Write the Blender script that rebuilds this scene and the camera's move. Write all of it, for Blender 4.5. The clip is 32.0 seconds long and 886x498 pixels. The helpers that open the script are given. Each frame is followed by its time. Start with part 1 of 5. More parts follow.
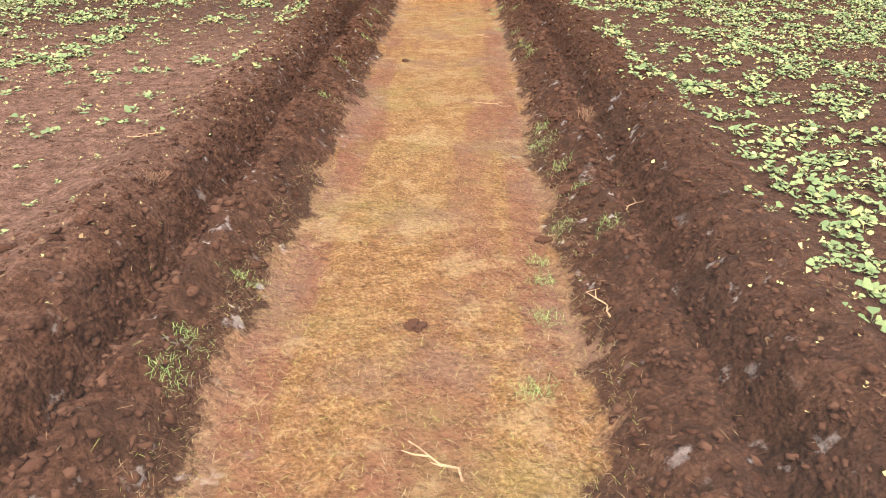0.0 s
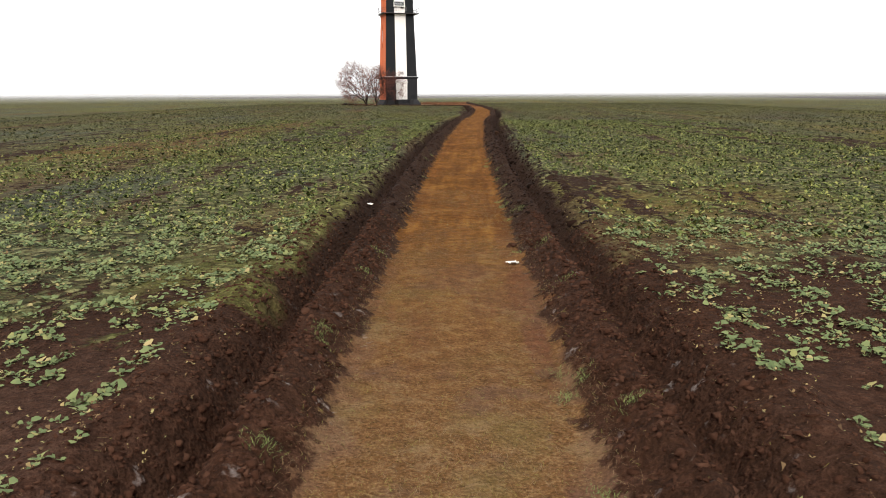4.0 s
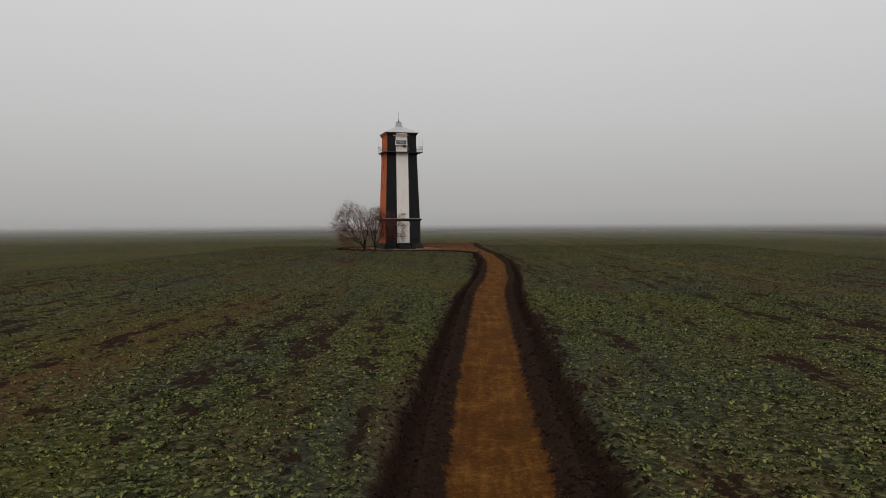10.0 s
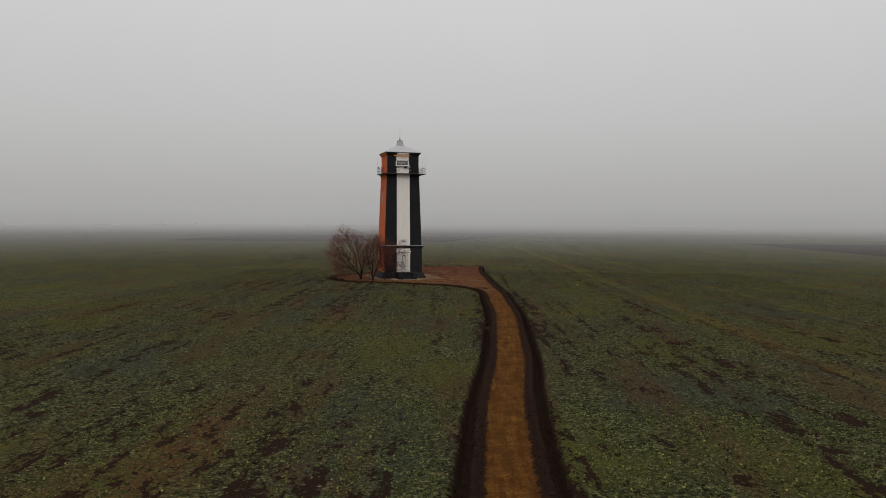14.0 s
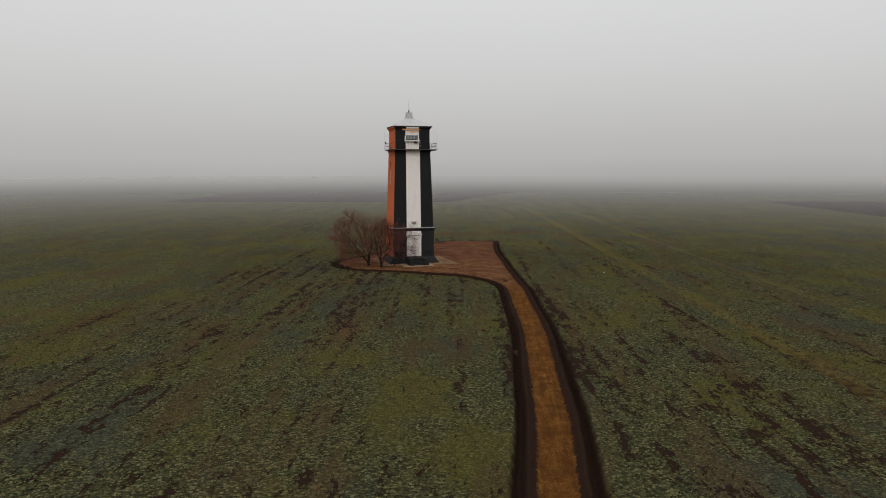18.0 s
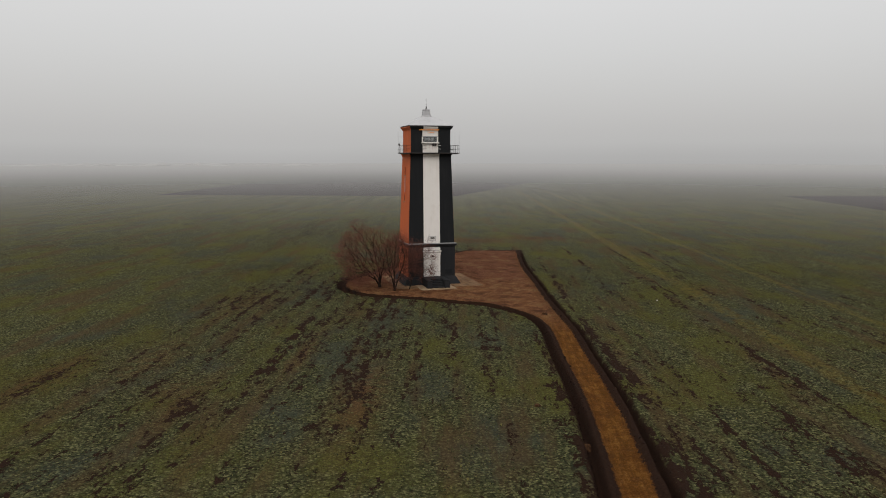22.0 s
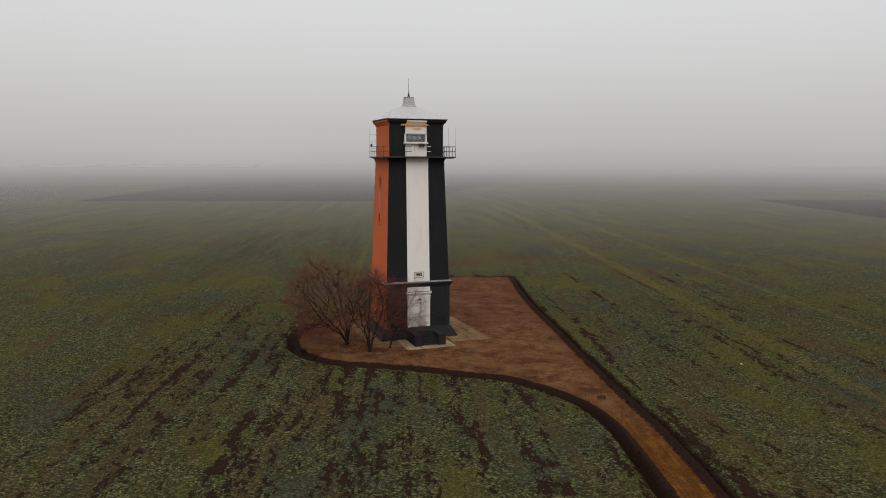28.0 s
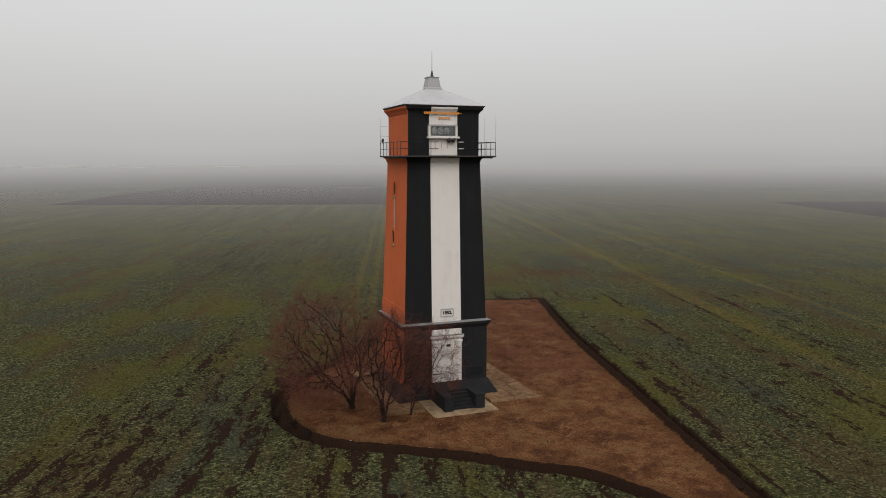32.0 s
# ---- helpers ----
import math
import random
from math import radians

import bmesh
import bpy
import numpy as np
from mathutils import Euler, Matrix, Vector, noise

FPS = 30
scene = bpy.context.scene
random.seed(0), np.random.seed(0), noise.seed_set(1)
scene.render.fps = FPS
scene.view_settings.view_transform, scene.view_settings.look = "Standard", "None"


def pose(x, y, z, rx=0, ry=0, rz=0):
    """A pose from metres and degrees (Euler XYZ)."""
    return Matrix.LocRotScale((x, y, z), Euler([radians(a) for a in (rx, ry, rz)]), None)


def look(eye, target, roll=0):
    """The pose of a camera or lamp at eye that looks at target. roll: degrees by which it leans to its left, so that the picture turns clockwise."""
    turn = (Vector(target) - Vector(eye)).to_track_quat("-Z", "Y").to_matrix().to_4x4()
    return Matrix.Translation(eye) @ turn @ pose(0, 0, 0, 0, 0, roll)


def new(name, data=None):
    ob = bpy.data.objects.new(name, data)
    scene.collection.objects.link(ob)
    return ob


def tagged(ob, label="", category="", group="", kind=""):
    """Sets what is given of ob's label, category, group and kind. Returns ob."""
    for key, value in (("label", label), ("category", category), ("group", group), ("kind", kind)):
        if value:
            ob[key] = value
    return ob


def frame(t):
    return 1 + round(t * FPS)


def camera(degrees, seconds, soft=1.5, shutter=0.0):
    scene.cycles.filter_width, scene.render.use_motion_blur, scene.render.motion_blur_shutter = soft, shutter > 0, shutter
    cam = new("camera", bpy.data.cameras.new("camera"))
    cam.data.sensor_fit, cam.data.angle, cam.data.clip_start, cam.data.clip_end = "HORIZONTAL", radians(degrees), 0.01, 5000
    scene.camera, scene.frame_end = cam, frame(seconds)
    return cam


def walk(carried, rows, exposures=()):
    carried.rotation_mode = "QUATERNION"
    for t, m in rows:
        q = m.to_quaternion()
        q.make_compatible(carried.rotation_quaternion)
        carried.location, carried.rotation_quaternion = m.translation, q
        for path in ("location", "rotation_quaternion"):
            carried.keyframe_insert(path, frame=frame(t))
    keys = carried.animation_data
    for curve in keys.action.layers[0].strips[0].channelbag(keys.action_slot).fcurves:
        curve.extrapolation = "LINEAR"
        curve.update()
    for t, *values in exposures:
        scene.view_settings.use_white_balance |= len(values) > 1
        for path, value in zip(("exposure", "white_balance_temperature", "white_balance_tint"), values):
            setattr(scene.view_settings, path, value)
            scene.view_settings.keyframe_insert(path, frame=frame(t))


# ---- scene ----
cam = camera(62.0, 32.0, soft=1.0)

# seconds, x, y, z, pitch, roll, yaw of the flight
ROWS = (
    (0, -36.97, -154.44, 2.29, -27.21, 1.45, -17.91),
    (0.5, -36.68, -153.55, 2.22, -25.42, 1.31, -17.86),
    (1, -36.36, -152.62, 2.22, -23.70, 1.13, -17.61),
    (1.5, -36.06, -151.63, 2.22, -21.76, 0.95, -17.48),
    (2, -35.72, -150.59, 2.22, -19.82, 0.67, -17.26),
    (2.5, -35.36, -149.56, 2.23, -17.91, 0.23, -16.97),
    (3, -35.01, -148.51, 2.23, -15.91, -0.20, -16.67),
    (3.5, -34.69, -147.47, 2.24, -13.94, -0.25, -16.59),
    (5.5, -33.34, -142.89, 2.29, -5.90, -0.27, -16.52),
    (6, -32.90, -141.49, 2.45, -3.84, -0.35, -16.48),
    (6.5, -32.50, -140.16, 2.61, -2.04, -0.55, -16.45),
    (7, -32.12, -138.90, 2.83, -2.00, -0.55, -16.39),
    (8, -31.38, -136.41, 3.28, -1.98, -0.77, -16.28),
    (9, -30.69, -133.87, 3.70, -1.97, -0.55, -16.23),
    (10, -30.07, -131.43, 4.42, -1.95, -0.38, -16.25),
    (11, -29.40, -129.14, 5.44, -1.96, -0.24, -16.20),
    (12, -28.88, -126.72, 6.54, -1.94, 0.10, -16.26),
    (13, -28.18, -124.16, 7.82, -1.96, 0.05, -16.23),
    (13.5, -27.82, -122.82, 8.52, -1.99, 0.26, -16.20),
    (15.5, -26.03, -118.81, 10.88, -2.54, 0.11, -15.55),
    (16, -25.90, -117.65, 11.46, -3.25, -0.04, -15.51),
    (16.5, -25.86, -116.43, 12.09, -3.96, 0.10, -15.52),
    (17, -25.87, -115.11, 12.74, -4.68, 0.10, -15.56),
    (17.5, -25.91, -113.65, 13.36, -5.37, 0.08, -15.61),
    (18, -25.84, -112.15, 13.88, -5.97, -0.05, -15.58),
    (18.5, -25.56, -110.73, 14.32, -6.48, -0.01, -15.47),
    (19, -25.25, -109.18, 14.79, -6.87, 0.00, -15.31),
    (19.5, -25.13, -107.19, 15.49, -7.04, -0.00, -15.36),
    (20, -24.94, -104.98, 16.07, -7.07, -0.02, -15.37),
    (20.5, -24.75, -102.81, 16.39, -7.01, 0.00, -15.39),
    (21, -24.53, -100.70, 16.49, -7.04, 0.04, -15.39),
    (22, -24.23, -96.39, 16.56, -7.02, 0.07, -15.41),
    (23, -23.81, -92.05, 16.59, -6.94, 0.08, -15.37),
    (24, -23.42, -87.52, 16.87, -7.02, 0.14, -15.42),
    (25, -22.80, -82.86, 16.83, -6.92, 0.06, -15.35),
    (25.5, -22.49, -80.66, 16.82, -6.86, -0.00, -15.27),
    (27.5, -21.39, -71.36, 17.07, -6.98, 0.10, -18.13),
    (28, -21.40, -69.16, 17.05, -6.96, 0.12, -19.84),
    (28.5, -21.04, -66.99, 17.06, -6.97, 0.08, -20.74),
    (29, -20.72, -64.75, 17.03, -6.95, 0.10, -20.71),
    (29.5, -20.41, -62.40, 17.03, -6.96, 0.11, -20.78),
    (30, -20.05, -60.06, 17.03, -6.95, 0.10, -20.77),
    (31, -19.18, -55.34, 17.00, -6.94, 0.07, -20.73),
    (32, -18.57, -51.54, 17.01, -6.93, 0.01, -20.66),
)
EXPOSURES = [(0, 3.15), (1, 3.15), (2, 3.12), (3, 2.35), (3.5, 1.95), (5.5, 0.6), (6, 0.28), (7, 0.0), (9, 0.0), (13, -0.03), (16, -0.02), (17, 0.1), (19, 0.25), (32, 0.27)]


def aim(x, y, z, pitch, roll, yaw):
    up, turn = radians(pitch), radians(yaw)
    ahead = Vector((-math.sin(turn) * math.cos(up), math.cos(turn) * math.cos(up), math.sin(up)))
    return look((x, y, z), Vector((x, y, z)) + ahead, roll)


walk(cam, [(r[0], aim(*r[1:])) for r in ROWS], exposures=EXPOSURES)

# ---- light: an overcast winter sky and a wide veiled sun behind the flight ----
world = bpy.data.worlds.new("overcast")
scene.world = world
world.use_nodes = True
wt = world.node_tree
wt.nodes.clear()
w_out = wt.nodes.new("ShaderNodeOutputWorld")
w_add = wt.nodes.new("ShaderNodeAddShader")
w_cloud = wt.nodes.new("ShaderNodeBackground")
w_sky = wt.nodes.new("ShaderNodeBackground")
w_tex = wt.nodes.new("ShaderNodeTexSky")
w_tex.sky_type, w_tex.sun_disc = "NISHITA", False
SUN_UP, SUN_TURN = 38.0, 205.0
w_tex.sun_elevation, w_tex.sun_rotation = radians(SUN_UP), radians(SUN_TURN)
w_tex.dust_density = 6.0
w_sky.inputs[1].default_value = 0.012
w_co = wt.nodes.new("ShaderNodeTexCoord")
w_sep = wt.nodes.new("ShaderNodeSeparateXYZ")
w_ramp = wt.nodes.new("ShaderNodeValToRGB")
w_noise = wt.nodes.new("ShaderNodeTexNoise")
w_noise.inputs["Scale"].default_value, w_noise.inputs["Detail"].default_value = 1.6, 3
w_ma = wt.nodes.new("ShaderNodeMath")
w_ma.operation = "MULTIPLY_ADD"
w_ma.inputs[1].default_value = 0.05
wt.links.new(w_co.outputs["Generated"], w_sep.inputs[0])
wt.links.new(w_co.outputs["Generated"], w_noise.inputs["Vector"])
wt.links.new(w_noise.outputs[0], w_ma.inputs[0])
wt.links.new(w_sep.outputs[2], w_ma.inputs[2])
wt.links.new(w_ma.outputs[0], w_ramp.inputs[0])
w_ramp.color_ramp.elements[0].position, w_ramp.color_ramp.elements[0].color = 0.008, (0.335, 0.331, 0.327, 1)
w_ramp.color_ramp.elements[1].position, w_ramp.color_ramp.elements[1].color = 1.0, (0.875, 0.865, 0.855, 1)
for at, c in ((0.024, (0.360, 0.356, 0.352, 1)), (0.042, (0.400, 0.396, 0.391, 1)), (0.06, (0.413, 0.407, 0.402, 1)), (0.16, (0.505, 0.498, 0.490, 1)), (0.3, (0.61, 0.600, 0.590, 1))):
    w_ramp.color_ramp.elements.new(at).color = c
wt.links.new(w_ramp.outputs[0], w_cloud.inputs[0])
wt.links.new(w_tex.outputs[0], w_sky.inputs[0])
wt.links.new(w_cloud.outputs[0], w_add.inputs[0])
wt.links.new(w_sky.outputs[0], w_add.inputs[1])
wt.links.new(w_add.outputs[0], w_out.inputs[0])

sun_data = bpy.data.lights.new("sun", "SUN")
sun_data.energy, sun_data.angle, sun_data.color = 1.1, radians(40), (1.0, 0.96, 0.92)
sun = new("sun", sun_data)
su, sr = radians(SUN_UP), radians(SUN_TURN)
to_sun = Vector((math.sin(sr) * math.cos(su), math.cos(sr) * math.cos(su), math.sin(su)))
sun.matrix_world = look(tuple(to_sun * 60), (0, 0, 0))


# ---- materials ----
class Nodes:
    """A small writer of node materials."""

    def __init__(self, name):
        self.m = bpy.data.materials.new(name)
        self.m.use_nodes = True
        self.t = self.m.node_tree
        self.b = self.t.nodes["Principled BSDF"]
        self.out = self.t.nodes["Material Output"]

    def n(self, kind, **inputs):
        node = self.t.nodes.new("ShaderNode" + kind)
        for key, value in inputs.items():
            key = key.replace("_", " ")
            if isinstance(value, bpy.types.NodeSocket):
                self.t.links.new(value, node.inputs[key])
            else:
                node.inputs[key].default_value = value
        return node

    def link(self, a, b):
        self.t.links.new(a, b)

    def place(self, scale=(1, 1, 1), turn=0.0):
        co = self.n("TexCoord")
        mp = self.n("Mapping", Vector=co.outputs["Object"])
        mp.vector_type = "TEXTURE"
        mp.inputs["Scale"].default_value = [1 / v for v in scale]
        mp.inputs["Rotation"].default_value = (0, 0, -turn)
        return mp.outputs[0]

    def noise(self, scale, detail=4.0, rough=0.6, vec=None):
        return self.n("TexNoise", Vector=vec or self.place(), Scale=scale, Detail=detail, Roughness=rough).outputs[0]

    def voronoi(self, scale, vec=None):
        return self.n("TexVoronoi", Vector=vec or self.place(), Scale=scale)

    def ramp(self, fac, *stops):
        r = self.n("ValToRGB", Fac=fac)
        e = r.color_ramp.elements
        e[0].position, e[0].color = stops[0][0], (*stops[0][1], 1)
        e[1].position, e[1].color = stops[-1][0], (*stops[-1][1], 1)
        for p, c in stops[1:-1]:
            e.new(p).color = (*c, 1)
        return r.outputs[0]

    def mix(self, fac, a, b):
        x = self.t.nodes.new("ShaderNodeMix")
        x.data_type = "RGBA"
        for sock, value in ((x.inputs[0], fac), (x.inputs[6], a), (x.inputs[7], b)):
            if isinstance(value, bpy.types.NodeSocket):
                self.link(value, sock)
            else:
                sock.default_value = value if not isinstance(value, tuple) else (*value, 1)[:4]
        return x.outputs[2]

    def math(self, op, a, b=0.0, c=None, clamp=False):
        x = self.t.nodes.new("ShaderNodeMath")
        x.operation, x.use_clamp = op, clamp
        for k, value in enumerate((a, b, c)):
            if value is None:
                continue
            if isinstance(value, bpy.types.NodeSocket):
                self.link(value, x.inputs[k])
            else:
                x.inputs[k].default_value = value
        return x.outputs[0]

    def step(self, value, low, high):
        x = self.n("MapRange", Value=value)
        x.interpolation_type = "SMOOTHSTEP"
        x.inputs[1].default_value, x.inputs[2].default_value = low, high
        return x.outputs[0]

    def attr(self, name):
        a = self.t.nodes.new("ShaderNodeAttribute")
        a.attribute_name = name
        return a.outputs["Fac"]

    def done(self, colour, rough=0.9, metal=0.0, bump=None, strength=0.3, distance=0.02, spec=0.3):
        b = self.b
        if isinstance(colour, bpy.types.NodeSocket):
            self.link(colour, b.inputs["Base Color"])
        else:
            b.inputs["Base Color"].default_value = (*colour, 1)
        if isinstance(rough, bpy.types.NodeSocket):
            self.link(rough, b.inputs["Roughness"])
        else:
            b.inputs["Roughness"].default_value = rough
        b.inputs["Metallic"].default_value = metal
        b.inputs["Specular IOR Level"].default_value = spec
        if bump is not None:
            bp = self.n("Bump", Height=bump, Strength=strength, Distance=distance)
            self.link(bp.outputs[0], b.inputs["Normal"])
        return self.m


def painted(name, colour, dirt, rough=0.75, streak=0.5, spec=0.3):
    """Weathered paint on plaster or iron: blotches, rain streaks and fine grain."""
    k = Nodes(name)
    big = k.noise(0.5, 5, 0.65)
    runs = k.noise(1.0, 5, 0.6, k.place((3.2, 3.2, 0.22)))
    fine = k.noise(24, 4, 0.7)
    both = k.math("MULTIPLY_ADD", runs, streak, k.math("MULTIPLY", big, 1 - streak))
    f = k.step(both, 0.46, 0.70)
    c = k.mix(k.math("MULTIPLY", f, 0.55), colour, dirt)
    c = k.mix(k.math("MULTIPLY", k.step(fine, 0.5, 0.75), 0.18), c, dirt)
    return k.done(c, rough, bump=fine, strength=0.25, distance=0.01, spec=spec)


def speckled(name, a, b, scale=30.0, rough=0.9, bump_d=0.01):
    k = Nodes(name)
    f1, f2 = k.noise(scale, 4), k.noise(scale * 0.12, 3)
    c = k.mix(k.step(k.math("MULTIPLY_ADD", f1, 0.5, k.math("MULTIPLY", f2, 0.5)), 0.35, 0.65), a, b)
    return k.done(c, rough, bump=f1, strength=0.4, distance=bump_d, spec=0.08)


def leafy(name, stops, rough=0.6):
    """Leaves, blades or twigs: each island takes its own tone."""
    k = Nodes(name)
    g = k.n("NewGeometry")
    c = k.ramp(g.outputs["Random Per Island"], *stops)
    c = k.mix(k.math("MULTIPLY", k.noise(14, 2), 0.35), c, tuple(v * 0.5 for v in stops[0][1]))
    return k.done(c, max(rough, 0.7), spec=0.04)


M_BLACK = painted("black_paint", (0.012, 0.013, 0.014), (0.020, 0.020, 0.021), 0.8, spec=0.06)
M_GREY = painted("dark_grey_paint", (0.0155, 0.0160, 0.0175), (0.027, 0.025, 0.023), 0.8, spec=0.08)
M_LEDGE = painted("grey_ledge", (0.18, 0.18, 0.18), (0.10, 0.095, 0.09), 0.7)
M_WHITE = painted("white_paint", (0.60, 0.575, 0.548), (0.49, 0.45, 0.41), 0.7, streak=0.35)
M_ORANGE = painted("orange_paint", (0.43, 0.098, 0.031), (0.29, 0.072, 0.027), 0.75, spec=0.15)
M_ROOF = painted("zinc_sheet", (0.38, 0.38, 0.39), (0.27, 0.27, 0.28), 0.5)
M_IRON = painted("dark_iron", (0.030, 0.028, 0.028), (0.07, 0.04, 0.03), 0.6)
M_STEEL = painted("grey_steel", (0.30, 0.30, 0.31), (0.22, 0.2, 0.19), 0.5)
M_SIGN = painted("orange_lettering", (0.62, 0.22, 0.03), (0.45, 0.2, 0.06), 0.6)
M_INK = speckled("black_ink", (0.02, 0.02, 0.02), (0.035, 0.034, 0.033), 40)
M_CONCRETE = speckled("concrete", (0.205, 0.124, 0.066), (0.084, 0.047, 0.023), 2.2, 0.9)
M_CONCRETE_PALE = speckled("pale_concrete", (0.29, 0.212, 0.134), (0.140, 0.090, 0.050), 2.5, 0.9)
M_BARK = speckled("bark", (0.026, 0.018, 0.014), (0.013, 0.009, 0.007), 22, 0.95)
M_TWIG = leafy("twigs", ((0.0, (0.075, 0.028, 0.020)), (1.0, (0.180, 0.074, 0.053))), 0.9)


M_SOD = speckled("sod", (0.075, 0.036, 0.016), (0.024, 0.012, 0.007), 12, 0.95, 0.04)
M_PAPER = speckled("paper", (0.62, 0.60, 0.56), (0.45, 0.42, 0.37), 12, 0.8)
M_STONE = speckled("pale_stone", (0.42, 0.40, 0.36), (0.26, 0.24, 0.21), 18, 0.9)
M_STICK = speckled("dead_wood", (0.24, 0.155, 0.09), (0.12, 0.066, 0.036), 25, 0.9)
M_ROOT = speckled("dead_roots", (0.115, 0.062, 0.036), (0.045, 0.022, 0.013), 25, 0.95)


def glass_mat():
    k = Nodes("window_glass")
    k.b.inputs["Transmission Weight"].default_value = 0.95
    return k.done((0.55, 0.58, 0.58), 0.05, spec=0.35)


M_GLASS = glass_mat()


# ---- helpers for meshes ----
def obj(name, verts, faces, mat, parent=None, smooth=False):
    """A mesh object from arrays; faces are rows of equal length."""
    verts, faces = np.asarray(verts, np.float32), np.asarray(faces, np.int32)
    me = bpy.data.meshes.new(name)
    me.vertices.add(len(verts))
    me.vertices.foreach_set("co", verts.ravel())
    k = faces.shape[1]
    me.loops.add(faces.size)
    me.loops.foreach_set("vertex_index", faces.ravel())
    me.polygons.add(len(faces))
    me.polygons.foreach_set("loop_start", np.arange(0, faces.size, k, dtype=np.int32))
    if smooth:
        me.polygons.foreach_set("use_smooth", np.ones(len(faces), bool))
    me.update(calc_edges=True)
    me.materials.append(mat)
    ob = new(name, me)
    ob.parent = parent
    return ob


def part(name, bm, mat, parent=None, label=""):
    me = bpy.data.meshes.new(name)
    bmesh.ops.recalc_face_normals(bm, faces=bm.faces)
    bm.to_mesh(me)
    bm.free()
    me.materials.append(mat)
    ob = new(name, me)
    ob.parent = parent
    if label:
        tagged(ob, label)
    return ob


def empty(name, label, category, group="", kind="", at=(0, 0, 0)):
    ob = new(name)
    ob.location = at
    ob.empty_display_size = 0.2
    return tagged(ob, label, category, group, kind)


def box(x0, x1, y0, y1, z0, z1, bevel=0.0, bm=None):
    bm = bm or bmesh.new()
    made = bmesh.ops.create_cube(bm, size=1.0, matrix=Matrix.LocRotScale(
        ((x0 + x1) / 2, (y0 + y1) / 2, (z0 + z1) / 2), None, (x1 - x0, y1 - y0, z1 - z0)))
    if bevel:
        edges = list({e for v in made["verts"] for e in v.link_edges})
        bmesh.ops.bevel(bm, geom=edges, offset=bevel, segments=2, affect="EDGES")
    return bm


def hull(rings, bm=None, cap=True):
    """A skin through rings of points of equal number, from the lowest to the highest."""
    bm = bm or bmesh.new()
    rows = [[bm.verts.new(p) for p in ring] for ring in rings]
    n = len(rows[0])
    for a, b in zip(rows, rows[1:]):
        for i in range(n):
            bm.faces.new((a[i], a[(i + 1) % n], b[(i + 1) % n], b[i]))
    if cap:
        bm.faces.new(rows[0][::-1])
        bm.faces.new(rows[-1])
    return bm


def square(h, z, cx=0.0, cy=0.0, hy=None):
    hy = h if hy is None else hy
    return [(cx - h, cy - hy, z), (cx + h, cy - hy, z), (cx + h, cy + hy, z), (cx - h, cy + hy, z)]


def tube(points, radius, sides=6, bm=None, taper=None):
    """A pipe along points."""
    bm = bm or bmesh.new()
    pts = [Vector(p) for p in points]
    rings = []
    for i, p in enumerate(pts):
        d = (pts[min(i + 1, len(pts) - 1)] - pts[max(i - 1, 0)]).normalized()
        s = d.orthogonal().normalized()
        t = d.cross(s)
        r = radius if taper is None else radius + (taper - radius) * i / (len(pts) - 1)
        rings.append([p + s * r * math.cos(a) + t * r * math.sin(a) for a in [2 * math.pi * j / sides for j in range(sides)]])
    return hull(rings, bm)


# ---- the plan: a track with a ploughed furrow on either hand, opening into a clearing round the tower ----
CENTRE = [(-48.1, -186), (-41.2, -165.6), (-37.6, -155.5), (-34.0, -145.1), (-29.7, -131.8), (-24.5, -116.3), (-19.8, -103.0),
          (-13.9, -86.8), (-9.4, -75.8), (-6.0, -66.6), (-1.0, -52.8), (3.05, -39.6), (5.5, -31.8)]
CLEAR_LEFT = [(5.3, -25.5), (3.9, -20.4), (2.2, -17.6), (0.0, -16.0), (-2.1, -14.0), (-4.1, -12.5), (-6.3, -11.0), (-8.7, -9.5), (-10.4, -7.4),
              (-11.3, -4.4), (-11.2, -1.0), (-10.4, 1.6), (-8.7, 4.3), (-5.5, 8.0), (0.5, 15.0), (7.0, 22.5), (14.5, 29.5), (23.6, 27.6)]
CLEAR_RIGHT = [(8.0, -25.8), (8.9, -22.2), (10.0, -18.0), (11.6, -12.0), (13.9, -3.9), (16.6, 6.3), (19.8, 16.5), (23.6, 27.6)]
AX = np.array([0.3321, 0.9432])     # along the track
NX = np.array([0.9432, -0.3321])    # to its right
O = np.array([-34.0, -145.1])
HALF = 1.0


def smooth_line(points, step=1.1):
    """A Catmull-Rom line through the points."""
    p = np.array(points, float)
    p = np.vstack([2 * p[0] - p[1], p, 2 * p[-1] - p[-2]])
    out = []
    for a, b, c, d in zip(p, p[1:], p[2:], p[3:]):
        n = max(2, int(np.linalg.norm(c - b) / step))
        t = np.linspace(0, 1, n, endpoint=False)[:, None]
        out.append(0.5 * (2 * b + (c - a) * t + (2 * a - 5 * b + 4 * c - d) * t**2 + (3 * b - a - 3 * c + d) * t**3))
    return np.vstack(out + [p[-2:-1]])


mid_line = smooth_line(CENTRE)
EDGE_L = np.vstack([smooth_line([tuple(np.array(c) - NX * HALF) for c in CENTRE] + CLEAR_LEFT)])
EDGE_R = np.vstack([smooth_line([tuple(np.array(c) + NX * HALF) for c in CENTRE] + CLEAR_RIGHT)])
OUTLINE = np.vstack([EDGE_L, EDGE_R[::-1]])


